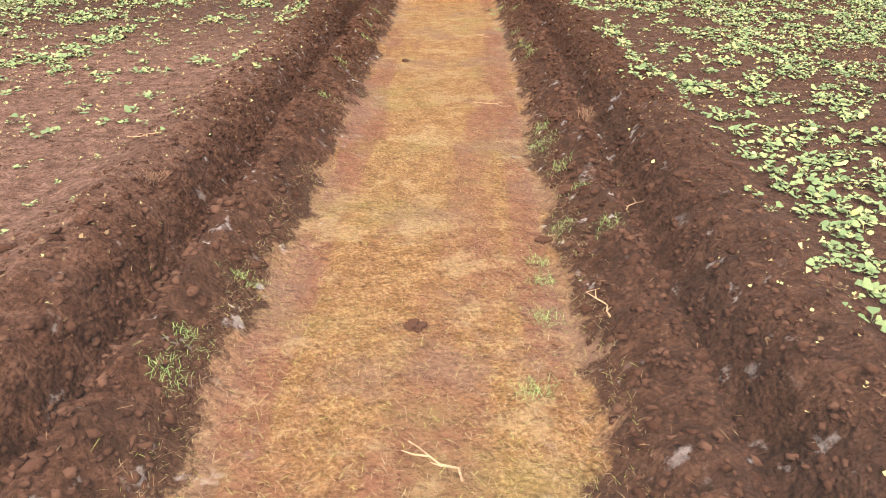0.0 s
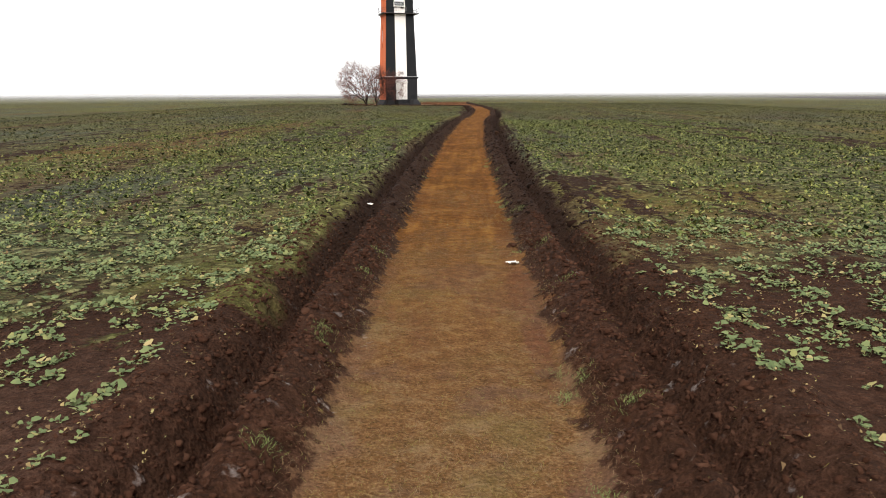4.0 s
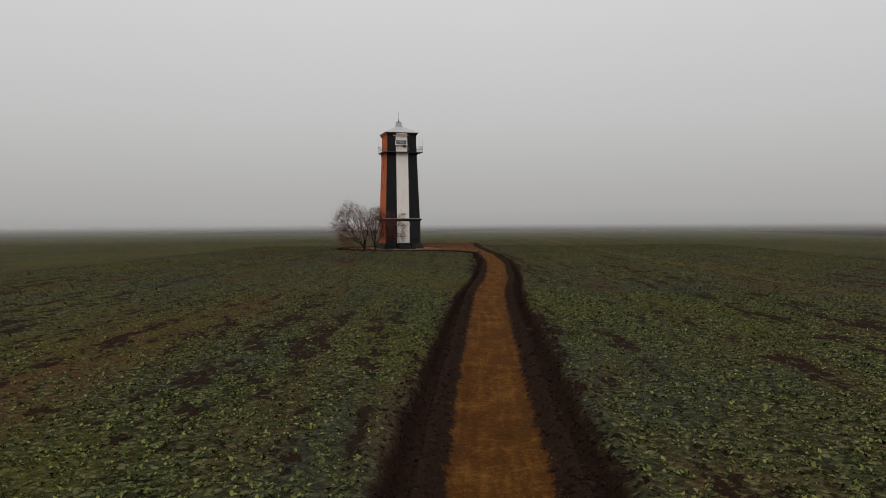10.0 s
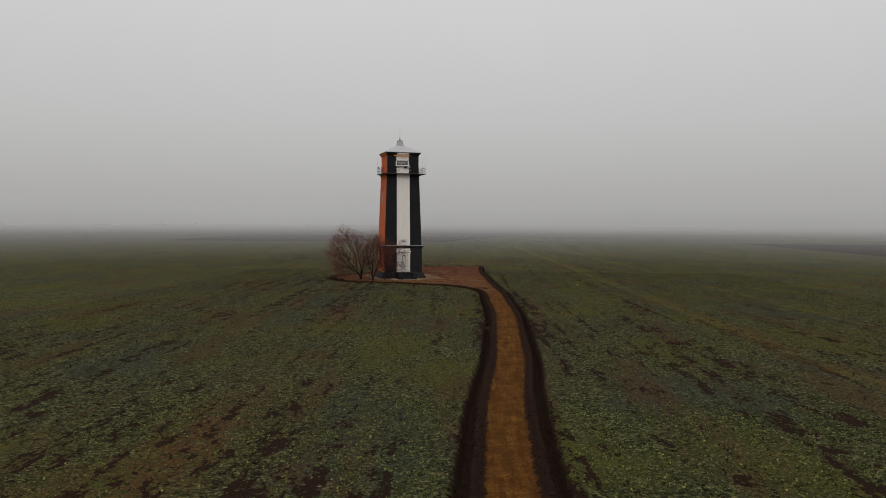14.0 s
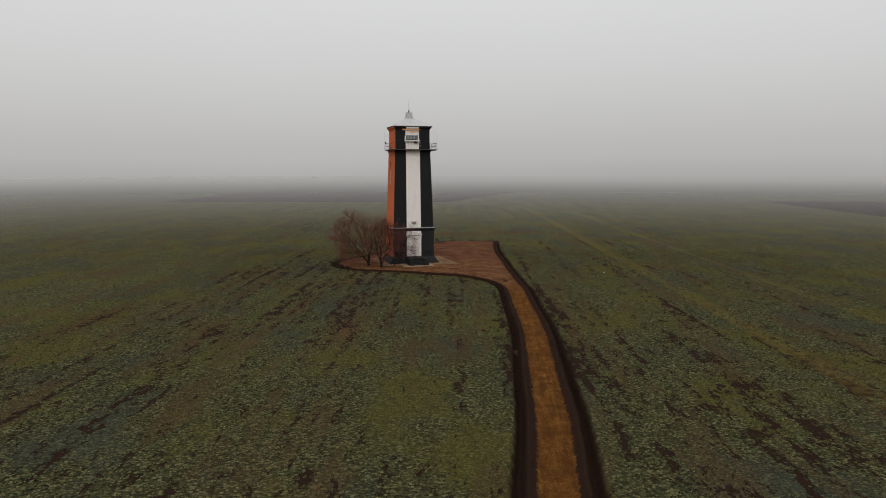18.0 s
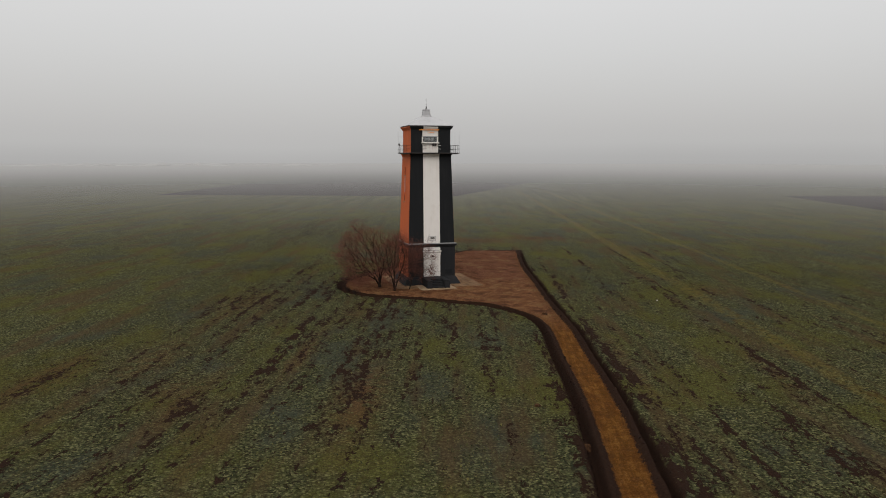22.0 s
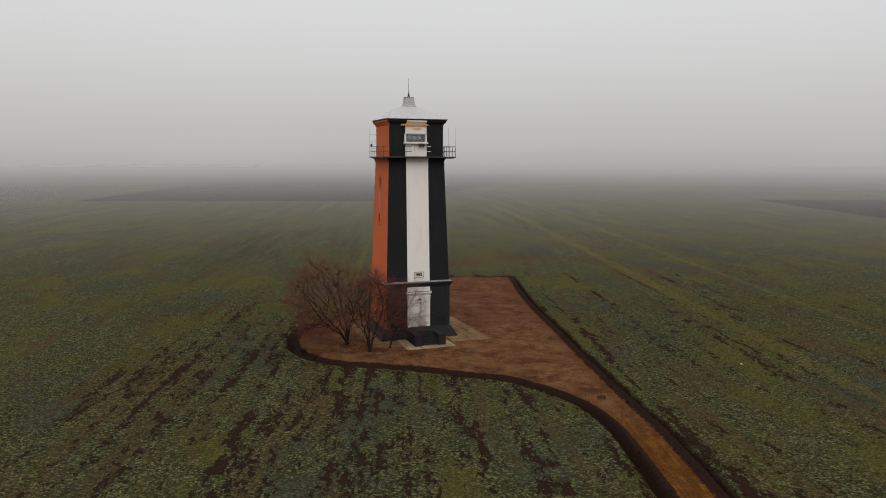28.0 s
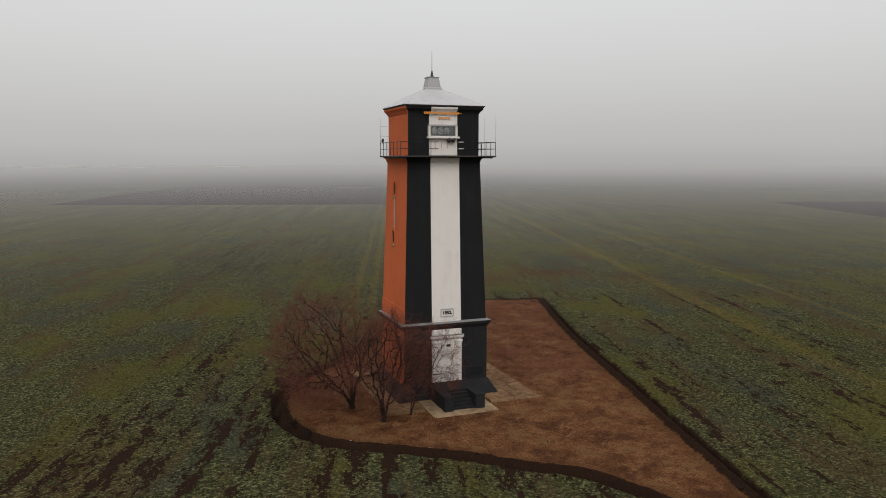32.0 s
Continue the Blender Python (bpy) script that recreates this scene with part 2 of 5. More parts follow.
def inside(points, ring):
    x, y = points.T
    odd = np.zeros(len(points), bool)
    for (x0, y0), (x1, y1) in zip(ring, np.roll(ring, -1, 0)):
        if y0 != y1:
            odd ^= ((y0 > y) != (y1 > y)) & (x < (x1 - x0) * (y - y0) / (y1 - y0) + x0)
    return odd


def lattice(seed):
    return np.random.RandomState(seed).rand(256, 256)


def value_noise(x, y, scale, seed, octaves=3):
    """Smooth random heights from 0 to 1."""
    g, total, weight = lattice(seed), 0, 0
    for o in range(octaves):
        u, v = x / scale * 2**o + 17.3 * o, y / scale * 2**o + 9.1 * o
        i, j = np.floor(u).astype(int), np.floor(v).astype(int)
        f, h = u - i, v - j
        f, h = f * f * (3 - 2 * f), h * h * (3 - 2 * h)
        i, j = i % 256, j % 256
        k, l = (i + 1) % 256, (j + 1) % 256
        total = total + (g[i, j] * (1 - f) * (1 - h) + g[k, j] * f * (1 - h) + g[i, l] * (1 - f) * h + g[k, l] * f * h) / 2**o
        weight += 1 / 2**o
    return total / weight


ROW_TURN = radians(16.7)


def edge_distance(p):
    """Metres from the edge of the track and clearing, negative on it, at most 15; worked out tile by tile."""
    d = np.full(len(p), 15.0)
    close = np.flatnonzero((p[:, 0] > -70) & (p[:, 0] < 45) & (p[:, 1] > -210) & (p[:, 1] < 50))
    tile = np.floor(p[close] / 6.0).astype(int)
    key = (tile[:, 0] + 100) * 1000 + tile[:, 1] + 100
    order = np.argsort(key, kind="stable")
    close, key = close[order], key[order]
    cuts = np.flatnonzero(np.diff(key)) + 1
    middle = (OUTLINE[1:] + OUTLINE[:-1]) / 2
    for at in np.split(close, cuts):
        if not len(at):
            continue
        q = p[at]
        m = (q.min(0) + q.max(0)) / 2
        some = np.flatnonzero(np.hypot(*(middle - m).T) < 15 + 4.3 + 11)
        best = np.full(len(q), 15.0)
        for k in some:
            a, way = OUTLINE[k], OUTLINE[k + 1] - OUTLINE[k]
            if way @ way > 1e-9:
                t = np.clip(((q - a) @ way) / (way @ way), 0, 1)
                best = np.minimum(best, np.hypot(*(q - a - t[:, None] * way).T))
        within = inside(q, OUTLINE) if best.min() < 9 else np.repeat(inside(q[:1], OUTLINE), len(q))
        d[at] = np.where(within, -best, best)
    return d


def bareness(x, y, spots=None):
    """1 in the middle of the patches where the crop is thin."""
    bare = np.zeros_like(x)
    for cx, cy, ru, rv in spots or BARE:
        du = (x - cx) * math.sin(ROW_TURN) + (y - cy) * math.cos(ROW_TURN)
        dv = (x - cx) * math.cos(ROW_TURN) - (y - cy) * math.sin(ROW_TURN)
        bare = np.maximum(bare, np.exp(-((du / ru) ** 2 + (dv / rv) ** 2)))
    return bare


SEAR = [(-35.0, -107.0, 12.0, 2.2), (-29.3, -91.0, 12.0, 2.2), (-33.4, -98.9, 9.0, 2.6), (-39.0, -112.0, 9.0, 1.6), (-16.5, -47.0, 9.0, 1.6), (21.6, 45.4, 5.0, 9.0), (33.9, 46.2, 4.0, 7.0)]


def stand(x, y, d):
    """How well the crop has come up; below nought it failed."""
    u, v = x * math.sin(ROW_TURN) + y * math.cos(ROW_TURN), x * math.cos(ROW_TURN) - y * math.sin(ROW_TURN)
    bare = bareness(x, y)
    start = np.clip((-131 - y) / 7, 0, 1)
    # close to the track's beginning: streaks and thin strips beside the furrow
    streak = 0.55 * value_noise(u / 3.0, v, 0.60, 5, 2) + 0.45 * value_noise(u / 8.0, v, 0.42, 7, 2)
    thin = np.clip((value_noise(u / 2.0, v, 16.0, 6, 3) - 0.36) / 0.22, 0, 1)
    strip = np.exp(-((np.clip(d - 1.0, 0, 99) / 1.7) ** 2))
    near = streak - 0.11 - 0.135 * thin - 0.23 * bare - 0.09 * strip
    # the wide field: ragged gaps strung along the drilled rows
    gap = value_noise(u / 3.0, v, 0.50, 5, 3)
    line = value_noise(u / 40.0, v, 0.85, 7, 2)
    patch = value_noise(u / 2.2, v, 15.0, 6, 3)
    side = np.exp(-((np.clip(d - 1.0, 0, 99) / 1.3) ** 2)) * np.clip((value_noise(x, y, 5.0, 9, 2) - 0.40) / 0.2, 0, 1)
    fine = np.clip((43 - np.abs((x - O[0]) * NX[0] + (y - O[1]) * NX[1])) / 6, 0, 1) * np.clip((192 - (x - O[0]) * AX[0] - (y - O[1]) * AX[1]) / 6, 0, 1)
    gap, line = 0.5 + (gap - 0.5) * fine, 0.5 + (line - 0.5) * fine
    wide = 0.77 - gap - 0.70 * (line - 0.5) - 0.55 * (patch - 0.5) - (0.19 + 0.28 * np.clip((-117 - y) / 6, 0, 1)) * bare - 0.22 * side
    return start * near + (1 - start) * 0.55 * wide


def cover(x, y, d):
    """How much of the field the crop covers, 0 to 1."""
    rag = value_noise(x, y, 1.1, 8, 2)
    return np.clip(stand(x, y, d) / (0.10 + 0.08 * (y < -131)), 0, 1) * np.clip((d - 0.95 - 0.75 * rag) / 0.3, 0, 1)


# bare patches of the field: place, half lengths along and across the rows
BARE = [(-37.2, -142.6, 4.5, 1.5), (-38.6, -147.5, 5.0, 1.8), (-28.3, -140.6, 5.5, 1.2), (-29.6, -148.0, 4.5, 1.7),
        (-26.9, -136.7, 2.5, 0.9), (-25.0, -135.4, 3.5, 1.5), (-23.6, -132.8, 3.0, 1.3), (-26.0, -133.2, 2.6, 1.6), (-25.4, -130.2, 3.0, 1.0), (-33.7, -133.0, 2.4, 0.6), (-32.3, -128.8, 2.6, 0.6),
        (-21.7, -121.5, 1.5, 1.5), (-19.0, -111.8, 2.0, 0.8), (-17.9, -121.4, 3.0, 0.7), (-5.1, -106.5, 4.0, 0.8), (12.3, -91.7, 7.0, 1.0),
        (-23.1, -95.0, 9.0, 0.7),
        (-31.5, -32.5, 8.0, 2.2), (-38.6, -36.0, 7.0, 2.0), (-24.0, -9.8, 8.0, 3.4), (-19.0, -33.0, 12.0, 0.8), (-16.5, -47.0, 9.0, 1.3),
        (-28.0, -44.0, 8.0, 0.7), (-29.4, -41.7, 3.0, 1.6), (-12.5, -19.0, 4.0, 2.2), (32.9, -17.1, 4.0, 2.6), (15.6, -49.0, 9.0, 0.7),
        (5.8, -44.0, 13.0, 0.8), (14.8, -11.5, 8.0, 1.0), (21.6, 45.4, 4.0, 8.0), (33.9, 46.2, 4.0, 6.0), (45.3, 38.3, 5.0, 4.5), (-48.0, -85.0, 20.0, 1.3)]


def relief(p, d):
    """Height of the ground: a level field, a cast ridge, a furrow and an outer ridge, all rough with clods."""
    x, y = p.T
    wob = (value_noise(x, y, 1.6, 11, 3) - 0.5)
    e = d + 0.17 * wob
    knots = [-0.10, 0.10, 0.30, 0.42, 0.58, 0.82, 1.10, 1.42, 1.85]
    level = [0.0, 0.15, 0.28, 0.24, -0.27, -0.34, 0.02, 0.13, 0.0]
    prof = np.interp(e, knots, level)
    prof = np.where(prof < 0, prof * (1 + 1.0 * np.clip((y + 110) / 40, 0, 1)), prof)
    fade = np.clip((27 - y) / 5, 0, 1) * np.clip(1 - np.clip(y - 6, 0, 10) / 10 * (x < 8), 0, 1)
    worked = np.clip((e + 0.15) / 0.2, 0, 1) * np.clip((2.0 - e) / 0.7, 0, 1)
    clod = np.abs(value_noise(x, y, 0.30, 12, 2) - 0.5) * 2 - 0.3
    grit = value_noise(x, y, 0.13, 13, 2) - 0.5
    rough_ = worked * (-0.055 * clod + 0.11 * grit + 0.05 * (value_noise(x, y, 0.6, 16, 2) - 0.5))
    ruts = np.where(d < 0, 0.018 * (value_noise(x, y, 0.5, 14, 3) - 0.5), 0)
    soil = np.where(d > 1.5, 0.07 * (value_noise(x, y, 0.3, 15, 3) - 0.5), 0) * (d < 14.9)
    return (prof + rough_) * fade + ruts + soil


def spaced(*runs):
    """Steps from run to run: (start, end, step), growing where start and end steps differ."""
    out = []
    for a, b, s, e in runs:
        x = a
        while x < b - 1e-6:
            out.append(x)
            x += s + (e - s) * (x - a) / (b - a)
    return np.array(out + [runs[-1][1]])


def build_ground():
    us = spaced((-400, -60, 80, 6), (-60, -9.6, 4, 0.5), (-9.6, 24, 0.085, 0.12), (24, 120, 0.17, 0.22), (120, 186, 0.23, 0.28), (186, 260, 0.5, 6), (260, 2300, 10, 240))
    side = spaced((0, 3.4, 0.080, 0.10), (3.4, 9, 0.13, 0.22), (9, 40, 0.22, 0.34), (40, 120, 0.5, 5), (120, 2300, 8, 240))
    vs = np.concatenate([-side[:0:-1], side])
    U, V = np.meshgrid(us, vs, indexing="ij")
    # the fine band follows the bends of the track
    cu = (mid_line - O) @ AX
    cv = (mid_line - O) @ NX
    bend = np.interp(us, cu, cv)
    bend = np.where(us > cu[-1], cv[-1], bend)[:, None]
    V = V + bend * np.clip(1 - np.abs(V) / 60, 0, 1)
    p = O + U.reshape(-1, 1) * AX + V.reshape(-1, 1) * NX
    # the ground ends in a round rim where the painted haze closes
    hub = np.array((-17.0, -60.0))
    out = np.hypot(*(p - hub).T)[:, None]
    p = hub + (p - hub) * np.minimum(1.0, 2100 / np.maximum(out, 1.0))
    d = edge_distance(p)
    z = relief(p, d)
    nu, nv = U.shape
    i = np.arange(nu * nv).reshape(nu, nv)
    quads = np.stack([i[:-1, :-1], i[:-1, 1:], i[1:, 1:], i[1:, :-1]], -1).reshape(-1, 4)[:, ::-1]
    ob = obj("ground", np.column_stack([p, z]), quads, ground_mat(), smooth=True)
    rear = np.clip((p[:, 1] - 19) / 7, 0, 1) * np.clip((22.5 - p[:, 0]) / 3, 0, 1) * (d > -6) * (d < 14)
    d = d + rear * (3.2 * (value_noise(p[:, 0], p[:, 1], 2.2, 71, 3) - 0.5) + np.clip(d / 0.6, 0, 1) * 1.2)
    for key, value in (("edge", d), ("crop", stand(p[:, 0], p[:, 1], np.abs(d))), ("dry", np.clip((-134 - p[:, 1]) / 8, 0, 1) * np.clip((9.5 - d) / 3, 0, 1)), ("pale", np.clip((-138 - p[:, 1]) / 6, 0, 1) * np.clip((9.5 - d) / 3, 0, 1) * np.clip(-0.3 - (p - O) @ NX, 0.25, 1)), ("bare", np.maximum(0.6 * bareness(p[:, 0], p[:, 1]), bareness(p[:, 0], p[:, 1], SEAR))), ("distant", np.clip((np.hypot(p[:, 0] + 17, p[:, 1] + 60) - 125) / 170, 0, 1)), ("yard", np.clip((p[:, 1] + 33) / 9, 0, 1))):
        ob.data.attributes.new(key, "FLOAT", "POINT").data.foreach_set("value", value.astype(np.float32))
    return tagged(ob, "flat winter field with dark ploughed soil, green crop and a grassy track", "ground", kind="structure")


def ground_mat():
    k = Nodes("ground")
    edge, crop = k.attr("edge"), k.attr("crop")
    co = k.place()
    n_mid, n_fine, n_grit = k.noise(0.9, 5, 0.65, co), k.noise(7, 5, 0.7, co), k.noise(38, 4, 0.75, co)
    # worked soil
    soil = k.ramp(k.math("MULTIPLY_ADD", n_fine, 0.6, k.math("MULTIPLY", n_grit, 0.4)),
                  (0.34, (0.0105, 0.0042, 0.0023)), (0.50, (0.0350, 0.0148, 0.0082)), (0.66, (0.080, 0.0370, 0.0215)))
    soil = k.mix(k.math("MULTIPLY", k.step(n_mid, 0.40, 0.66), 0.35), soil, (0.027, 0.0140, 0.0088))
    soil = k.mix(k.math("MULTIPLY", k.step(n_grit, 0.62, 0.76), 0.3), soil, (0.075, 0.041, 0.023))
    dry = k.math("MULTIPLY", k.attr("pale"), k.step(k.math("MULTIPLY_ADD", n_mid, 1.2, edge), 1.3, 2.6))
    soil = k.mix(k.math("MULTIPLY", dry, 0.75), soil, k.ramp(k.math("MULTIPLY_ADD", n_fine, 0.5, k.math("MULTIPLY", n_grit, 0.5)), (0.36, (0.024, 0.0116, 0.0076)), (0.50, (0.078, 0.0410, 0.0285)), (0.64, (0.150, 0.088, 0.064))))
    # the track: dead grass over red earth, with wheel marks
    straw = k.ramp(k.math("MULTIPLY_ADD", n_grit, 0.6, k.math("MULTIPLY", n_fine, 0.4)),
                   (0.32, (0.034, 0.0145, 0.0058)), (0.50, (0.106, 0.0530, 0.0205)), (0.66, (0.215, 0.132, 0.062)))
    earth = k.ramp(k.math("MULTIPLY_ADD", n_fine, 0.6, k.math("MULTIPLY", n_grit, 0.4)),
                   (0.3, (0.048, 0.0190, 0.0110)), (0.7, (0.130, 0.058, 0.032)))
    along = k.noise(0.5, 4, 0.6, k.place((1.9, 0.35, 1), radians(19.4)))
    rut = k.math("MULTIPLY", k.step(edge, -0.46, -0.32), k.step(edge, -0.10, -0.20))
    along = k.math("MULTIPLY_ADD", rut, 0.13, along)
    track = k.mix(k.step(along, 0.50, 0.62), straw, earth)
    track = k.mix(k.math("MULTIPLY", k.step(n_mid, 0.48, 0.68), 0.42), track, k.mix(n_grit, (0.060, 0.046, 0.014), (0.150, 0.122, 0.044)))
    track = k.mix(k.math("MULTIPLY", k.step(k.noise(0.75, 5, 0.65, co), 0.52, 0.62), 0.6), track, k.mix(n_fine, (0.050, 0.026, 0.017), (0.125, 0.072, 0.048)))
    muddy = k.step(k.math("MULTIPLY_ADD", k.noise(0.8, 4, 0.6, co), 1.3, edge), 0.36, 0.56)
    track = k.mix(k.math("MULTIPLY", k.step(k.noise(1.7, 5, 0.7, co), 0.53, 0.64), 0.5), track, k.mix(n_grit, (0.090, 0.052, 0.022), (0.260, 0.180, 0.095)))
    track = k.mix(k.math("MULTIPLY", muddy, 0.42), track, k.mix(n_fine, (0.060, 0.031, 0.021), (0.135, 0.080, 0.058)))
    amber = k.math("MULTIPLY_ADD", k.attr("dry"), -0.82, 0.82)
    lines = k.math("MULTIPLY_ADD", k.noise(0.8, 5, 0.7, co), 0.5, k.math("MULTIPLY", k.noise(1.1, 5, 0.7, k.place((2.6, 0.22, 1), radians(19.4))), 0.5))
    track = k.mix(amber, track, k.ramp(k.math("MULTIPLY_ADD", lines, 0.7, k.math("MULTIPLY", n_fine, 0.3)), (0.34, (0.024, 0.0075, 0.0022)), (0.50, (0.088, 0.0325, 0.0052)), (0.64, (0.240, 0.112, 0.0220))))
    clear = k.ramp(k.math("MULTIPLY_ADD", n_fine, 0.55, k.math("MULTIPLY", n_mid, 0.45)),
                   (0.34, (0.034, 0.0145, 0.0075)), (0.50, (0.122, 0.0540, 0.0240)), (0.66, (0.270, 0.140, 0.064)))
    tuft = k.noise(0.33, 6, 0.7, co)
    back = k.step(k.math("MULTIPLY_ADD", k.noise(0.12, 4, 0.6, co), 14.0, k.n("SeparateXYZ", Vector=k.n("TexCoord").outputs["Object"]).outputs[1]), 1.0, 11.0)
    clear = k.mix(k.math("MULTIPLY", k.math("MULTIPLY", back, k.step(tuft, 0.34, 0.56)), 0.75), clear, k.mix(n_fine, (0.048, 0.0170, 0.0115), (0.165, 0.066, 0.043)))
    clear = k.mix(k.math("MULTIPLY", k.step(tuft, 0.51, 0.62), 0.65), clear, k.mix(n_fine, (0.085, 0.043, 0.018), (0.250, 0.150, 0.068)))
    clear = k.mix(k.math("MULTIPLY", k.step(tuft, 0.48, 0.38), 0.75), clear, k.mix(n_fine, (0.022, 0.0090, 0.0055), (0.078, 0.033, 0.018)))
    clear = k.mix(k.math("MULTIPLY", k.step(k.math("MULTIPLY_ADD", n_mid, 2.4, edge), 0.1, 1.1), 0.6), clear, k.mix(n_fine, (0.044, 0.0185, 0.0075), (0.130, 0.062, 0.025)))
    track = k.mix(k.attr("yard"), track, clear)
    # the field: rosettes of crop over soil
    vor = k.voronoi(7.0, co)
    tone = k.n("SeparateColor", Color=vor.outputs["Color"])
    thick = k.attr("distant")
    green = k.ramp(k.math("MULTIPLY_ADD", tone.outputs[0], 0.6, k.math("MULTIPLY", n_fine, 0.4)),
                   (0.22, (0.016, 0.019, 0.0095)), (0.42, (0.045, 0.050, 0.0225)), (0.62, (0.078, 0.082, 0.0350)), (0.80, (0.165, 0.160, 0.072)))
    # zones of yellowed, of bluish and of withered leaves
    n_zone = k.noise(0.10, 5, 0.62, k.place((1, 0.55, 1), ROW_TURN))
    green = k.mix(k.math("MULTIPLY", k.step(n_zone, 0.49, 0.62), 0.7), green, k.mix(n_fine, (0.046, 0.048, 0.010), (0.124, 0.117, 0.027)))
    green = k.mix(k.math("MULTIPLY", k.step(n_zone, 0.48, 0.36), 0.6), green, k.mix(n_fine, (0.026, 0.033, 0.025), (0.066, 0.078, 0.060)))
    sear = k.noise(0.28, 5, 0.65, k.place((1, 0.16, 1), ROW_TURN))
    green = k.mix(k.math("MULTIPLY", k.step(sear, 0.50, 0.64), 0.62), green, k.mix(n_fine, (0.048, 0.029, 0.014), (0.115, 0.074, 0.034)))
    red = k.math("MULTIPLY", k.attr("bare"), k.step(k.noise(0.9, 4, 0.65, co), 0.34, 0.56))
    green = k.mix(k.math("MULTIPLY", red, 0.75), green, k.mix(n_fine, (0.062, 0.028, 0.013), (0.145, 0.070, 0.030)))
    gap = k.math("MULTIPLY_ADD", tone.outputs[1], 0.25, k.math("MULTIPLY_ADD", n_grit, 0.25, vor.outputs["Distance"]))
    leaf = k.step(gap, 0.95, 0.62)
    n_rag = k.noise(3.6, 4, 0.65, k.place((1, 0.45, 1), ROW_TURN))
    ragged = k.math("MULTIPLY_ADD", n_fine, 0.34, k.math("MULTIPLY_ADD", n_grit, 0.14, k.math("MULTIPLY_ADD", n_rag, 0.85, k.math("MULTIPLY_ADD", k.noise(1.15, 3, 0.6, k.place((1, 0.035, 1), ROW_TURN)), 0.42, k.math("ADD", crop, -0.855)))))
    fleck = k.math("MULTIPLY", k.step(ragged, -0.018, 0.022), k.step(k.math("MULTIPLY_ADD", n_mid, -0.75, edge), 0.62, 0.92))
    # the distance: bands and flecks too far off to stand as plants
    band = k.noise(0.30, 6, 0.72, k.place((1, 0.07, 1), ROW_TURN))
    green = k.mix(k.math("MULTIPLY", thick, 0.85), green, k.ramp(band, (0.34, (0.040, 0.038, 0.020)), (0.50, (0.064, 0.063, 0.032)), (0.66, (0.096, 0.090, 0.043))))
    grown = k.math("MULTIPLY", k.math("MULTIPLY_ADD", leaf, 0.45, k.math("MULTIPLY_ADD", thick, 0.45, 0.55), clamp=True), k.math("MAXIMUM", fleck, k.math("MULTIPLY", thick, 0.72)))
    grown = k.math("MULTIPLY", grown, k.step(k.math("MULTIPLY_ADD", n_mid, 1.2, k.math("ADD", k.attr("dry"), -0.6)), 0.58, 0.46))
    # the soil turns darker and less red away from the track's start
    darker_soil = k.mix(k.math("MULTIPLY_ADD", k.math("MAXIMUM", k.attr("pale"), k.math("MULTIPLY", k.attr("dry"), 0.6)), -0.7, 0.7), soil, k.mix(n_grit, (0.0095, 0.0060, 0.0045), (0.0300, 0.0188, 0.0135)))
    field = k.mix(grown, darker_soil, green)
    rim = k.math("MULTIPLY_ADD", n_fine, 0.45, k.math("MULTIPLY_ADD", n_mid, 0.40, k.math("MULTIPLY_ADD", k.noise(2.6, 3, 0.6, co), 0.45, edge)))
    worked = k.step(rim, 0.52, 0.60)
    c = k.mix(worked, track, field)
    # two far ploughed fields
    sep = k.n("SeparateXYZ", Vector=k.n("TexCoord").outputs["Object"])
    X, Y = sep.outputs[0], sep.outputs[1]

    def beyond(a, b, c0):
        """1 where a*x + b*y > c0."""
        s = k.math("MULTIPLY_ADD", X, a, k.math("MULTIPLY_ADD", Y, b, -c0))
        return k.step(s, -1.5, 1.5)

    left = k.math("MULTIPLY", beyond(0.31, 0.95, 0.31 * -60.4 + 0.95 * 258), beyond(0.963, -0.27, 0.963 * -60.4 - 0.27 * 258))
    left = k.math("MULTIPLY", left, beyond(-0.85, 0.53, -0.85 * 68 + 0.53 * 216))
    right = k.math("MULTIPLY", beyond(-0.30, -0.954, -0.30 * 210 - 0.954 * 181), beyond(0.93, -0.37, 0.93 * 210 - 0.37 * 181))
    plough = k.mix(n_mid, (0.023, 0.0155, 0.0150), (0.028, 0.0190, 0.0180))
    c = k.mix(k.math("MAXIMUM", left, right), c, plough)

    def lane(a, b, c0, wide):
        """1 along a wheel line of the sprayer."""
        s = k.math("ABSOLUTE", k.math("MULTIPLY_ADD", X, a, k.math("MULTIPLY_ADD", Y, b, -c0)))
        return k.math("MULTIPLY", k.step(s, wide, wide * 0.4), k.step(n_mid, 0.36, 0.56))

    past = beyond(0.0, 1.0, 14.0)
    lanes = k.math("MAXIMUM", k.math("MAXIMUM", lane(0.957, -0.290, 0.957 * 30 + 0.290 * 17, 1.3), lane(0.957, -0.290, 0.957 * 44 + 0.290 * 17, 0.8)), k.math("MULTIPLY", past, k.math("MAXIMUM", lane(0.957, -0.290, -7.8, 0.7), lane(0.957, -0.290, -5.6, 0.7))))
    c = k.mix(k.math("MULTIPLY", k.math("MULTIPLY", lanes, k.step(edge, 6.0, 12.0)), 0.42), c, (0.125, 0.090, 0.022))
    crumb = k.voronoi(11.0, co).outputs["Distance"]
    bump = k.math("MULTIPLY_ADD", k.math("MULTIPLY_ADD", crumb, -0.8, n_fine), 0.7, k.math("MULTIPLY_ADD", n_grit, 0.3, k.math("MULTIPLY", grown, 0.8)))
    crumb_small = k.voronoi(27.0, co).outputs["Distance"]
    bump = k.math("MULTIPLY_ADD", crumb_small, -0.3, bump)
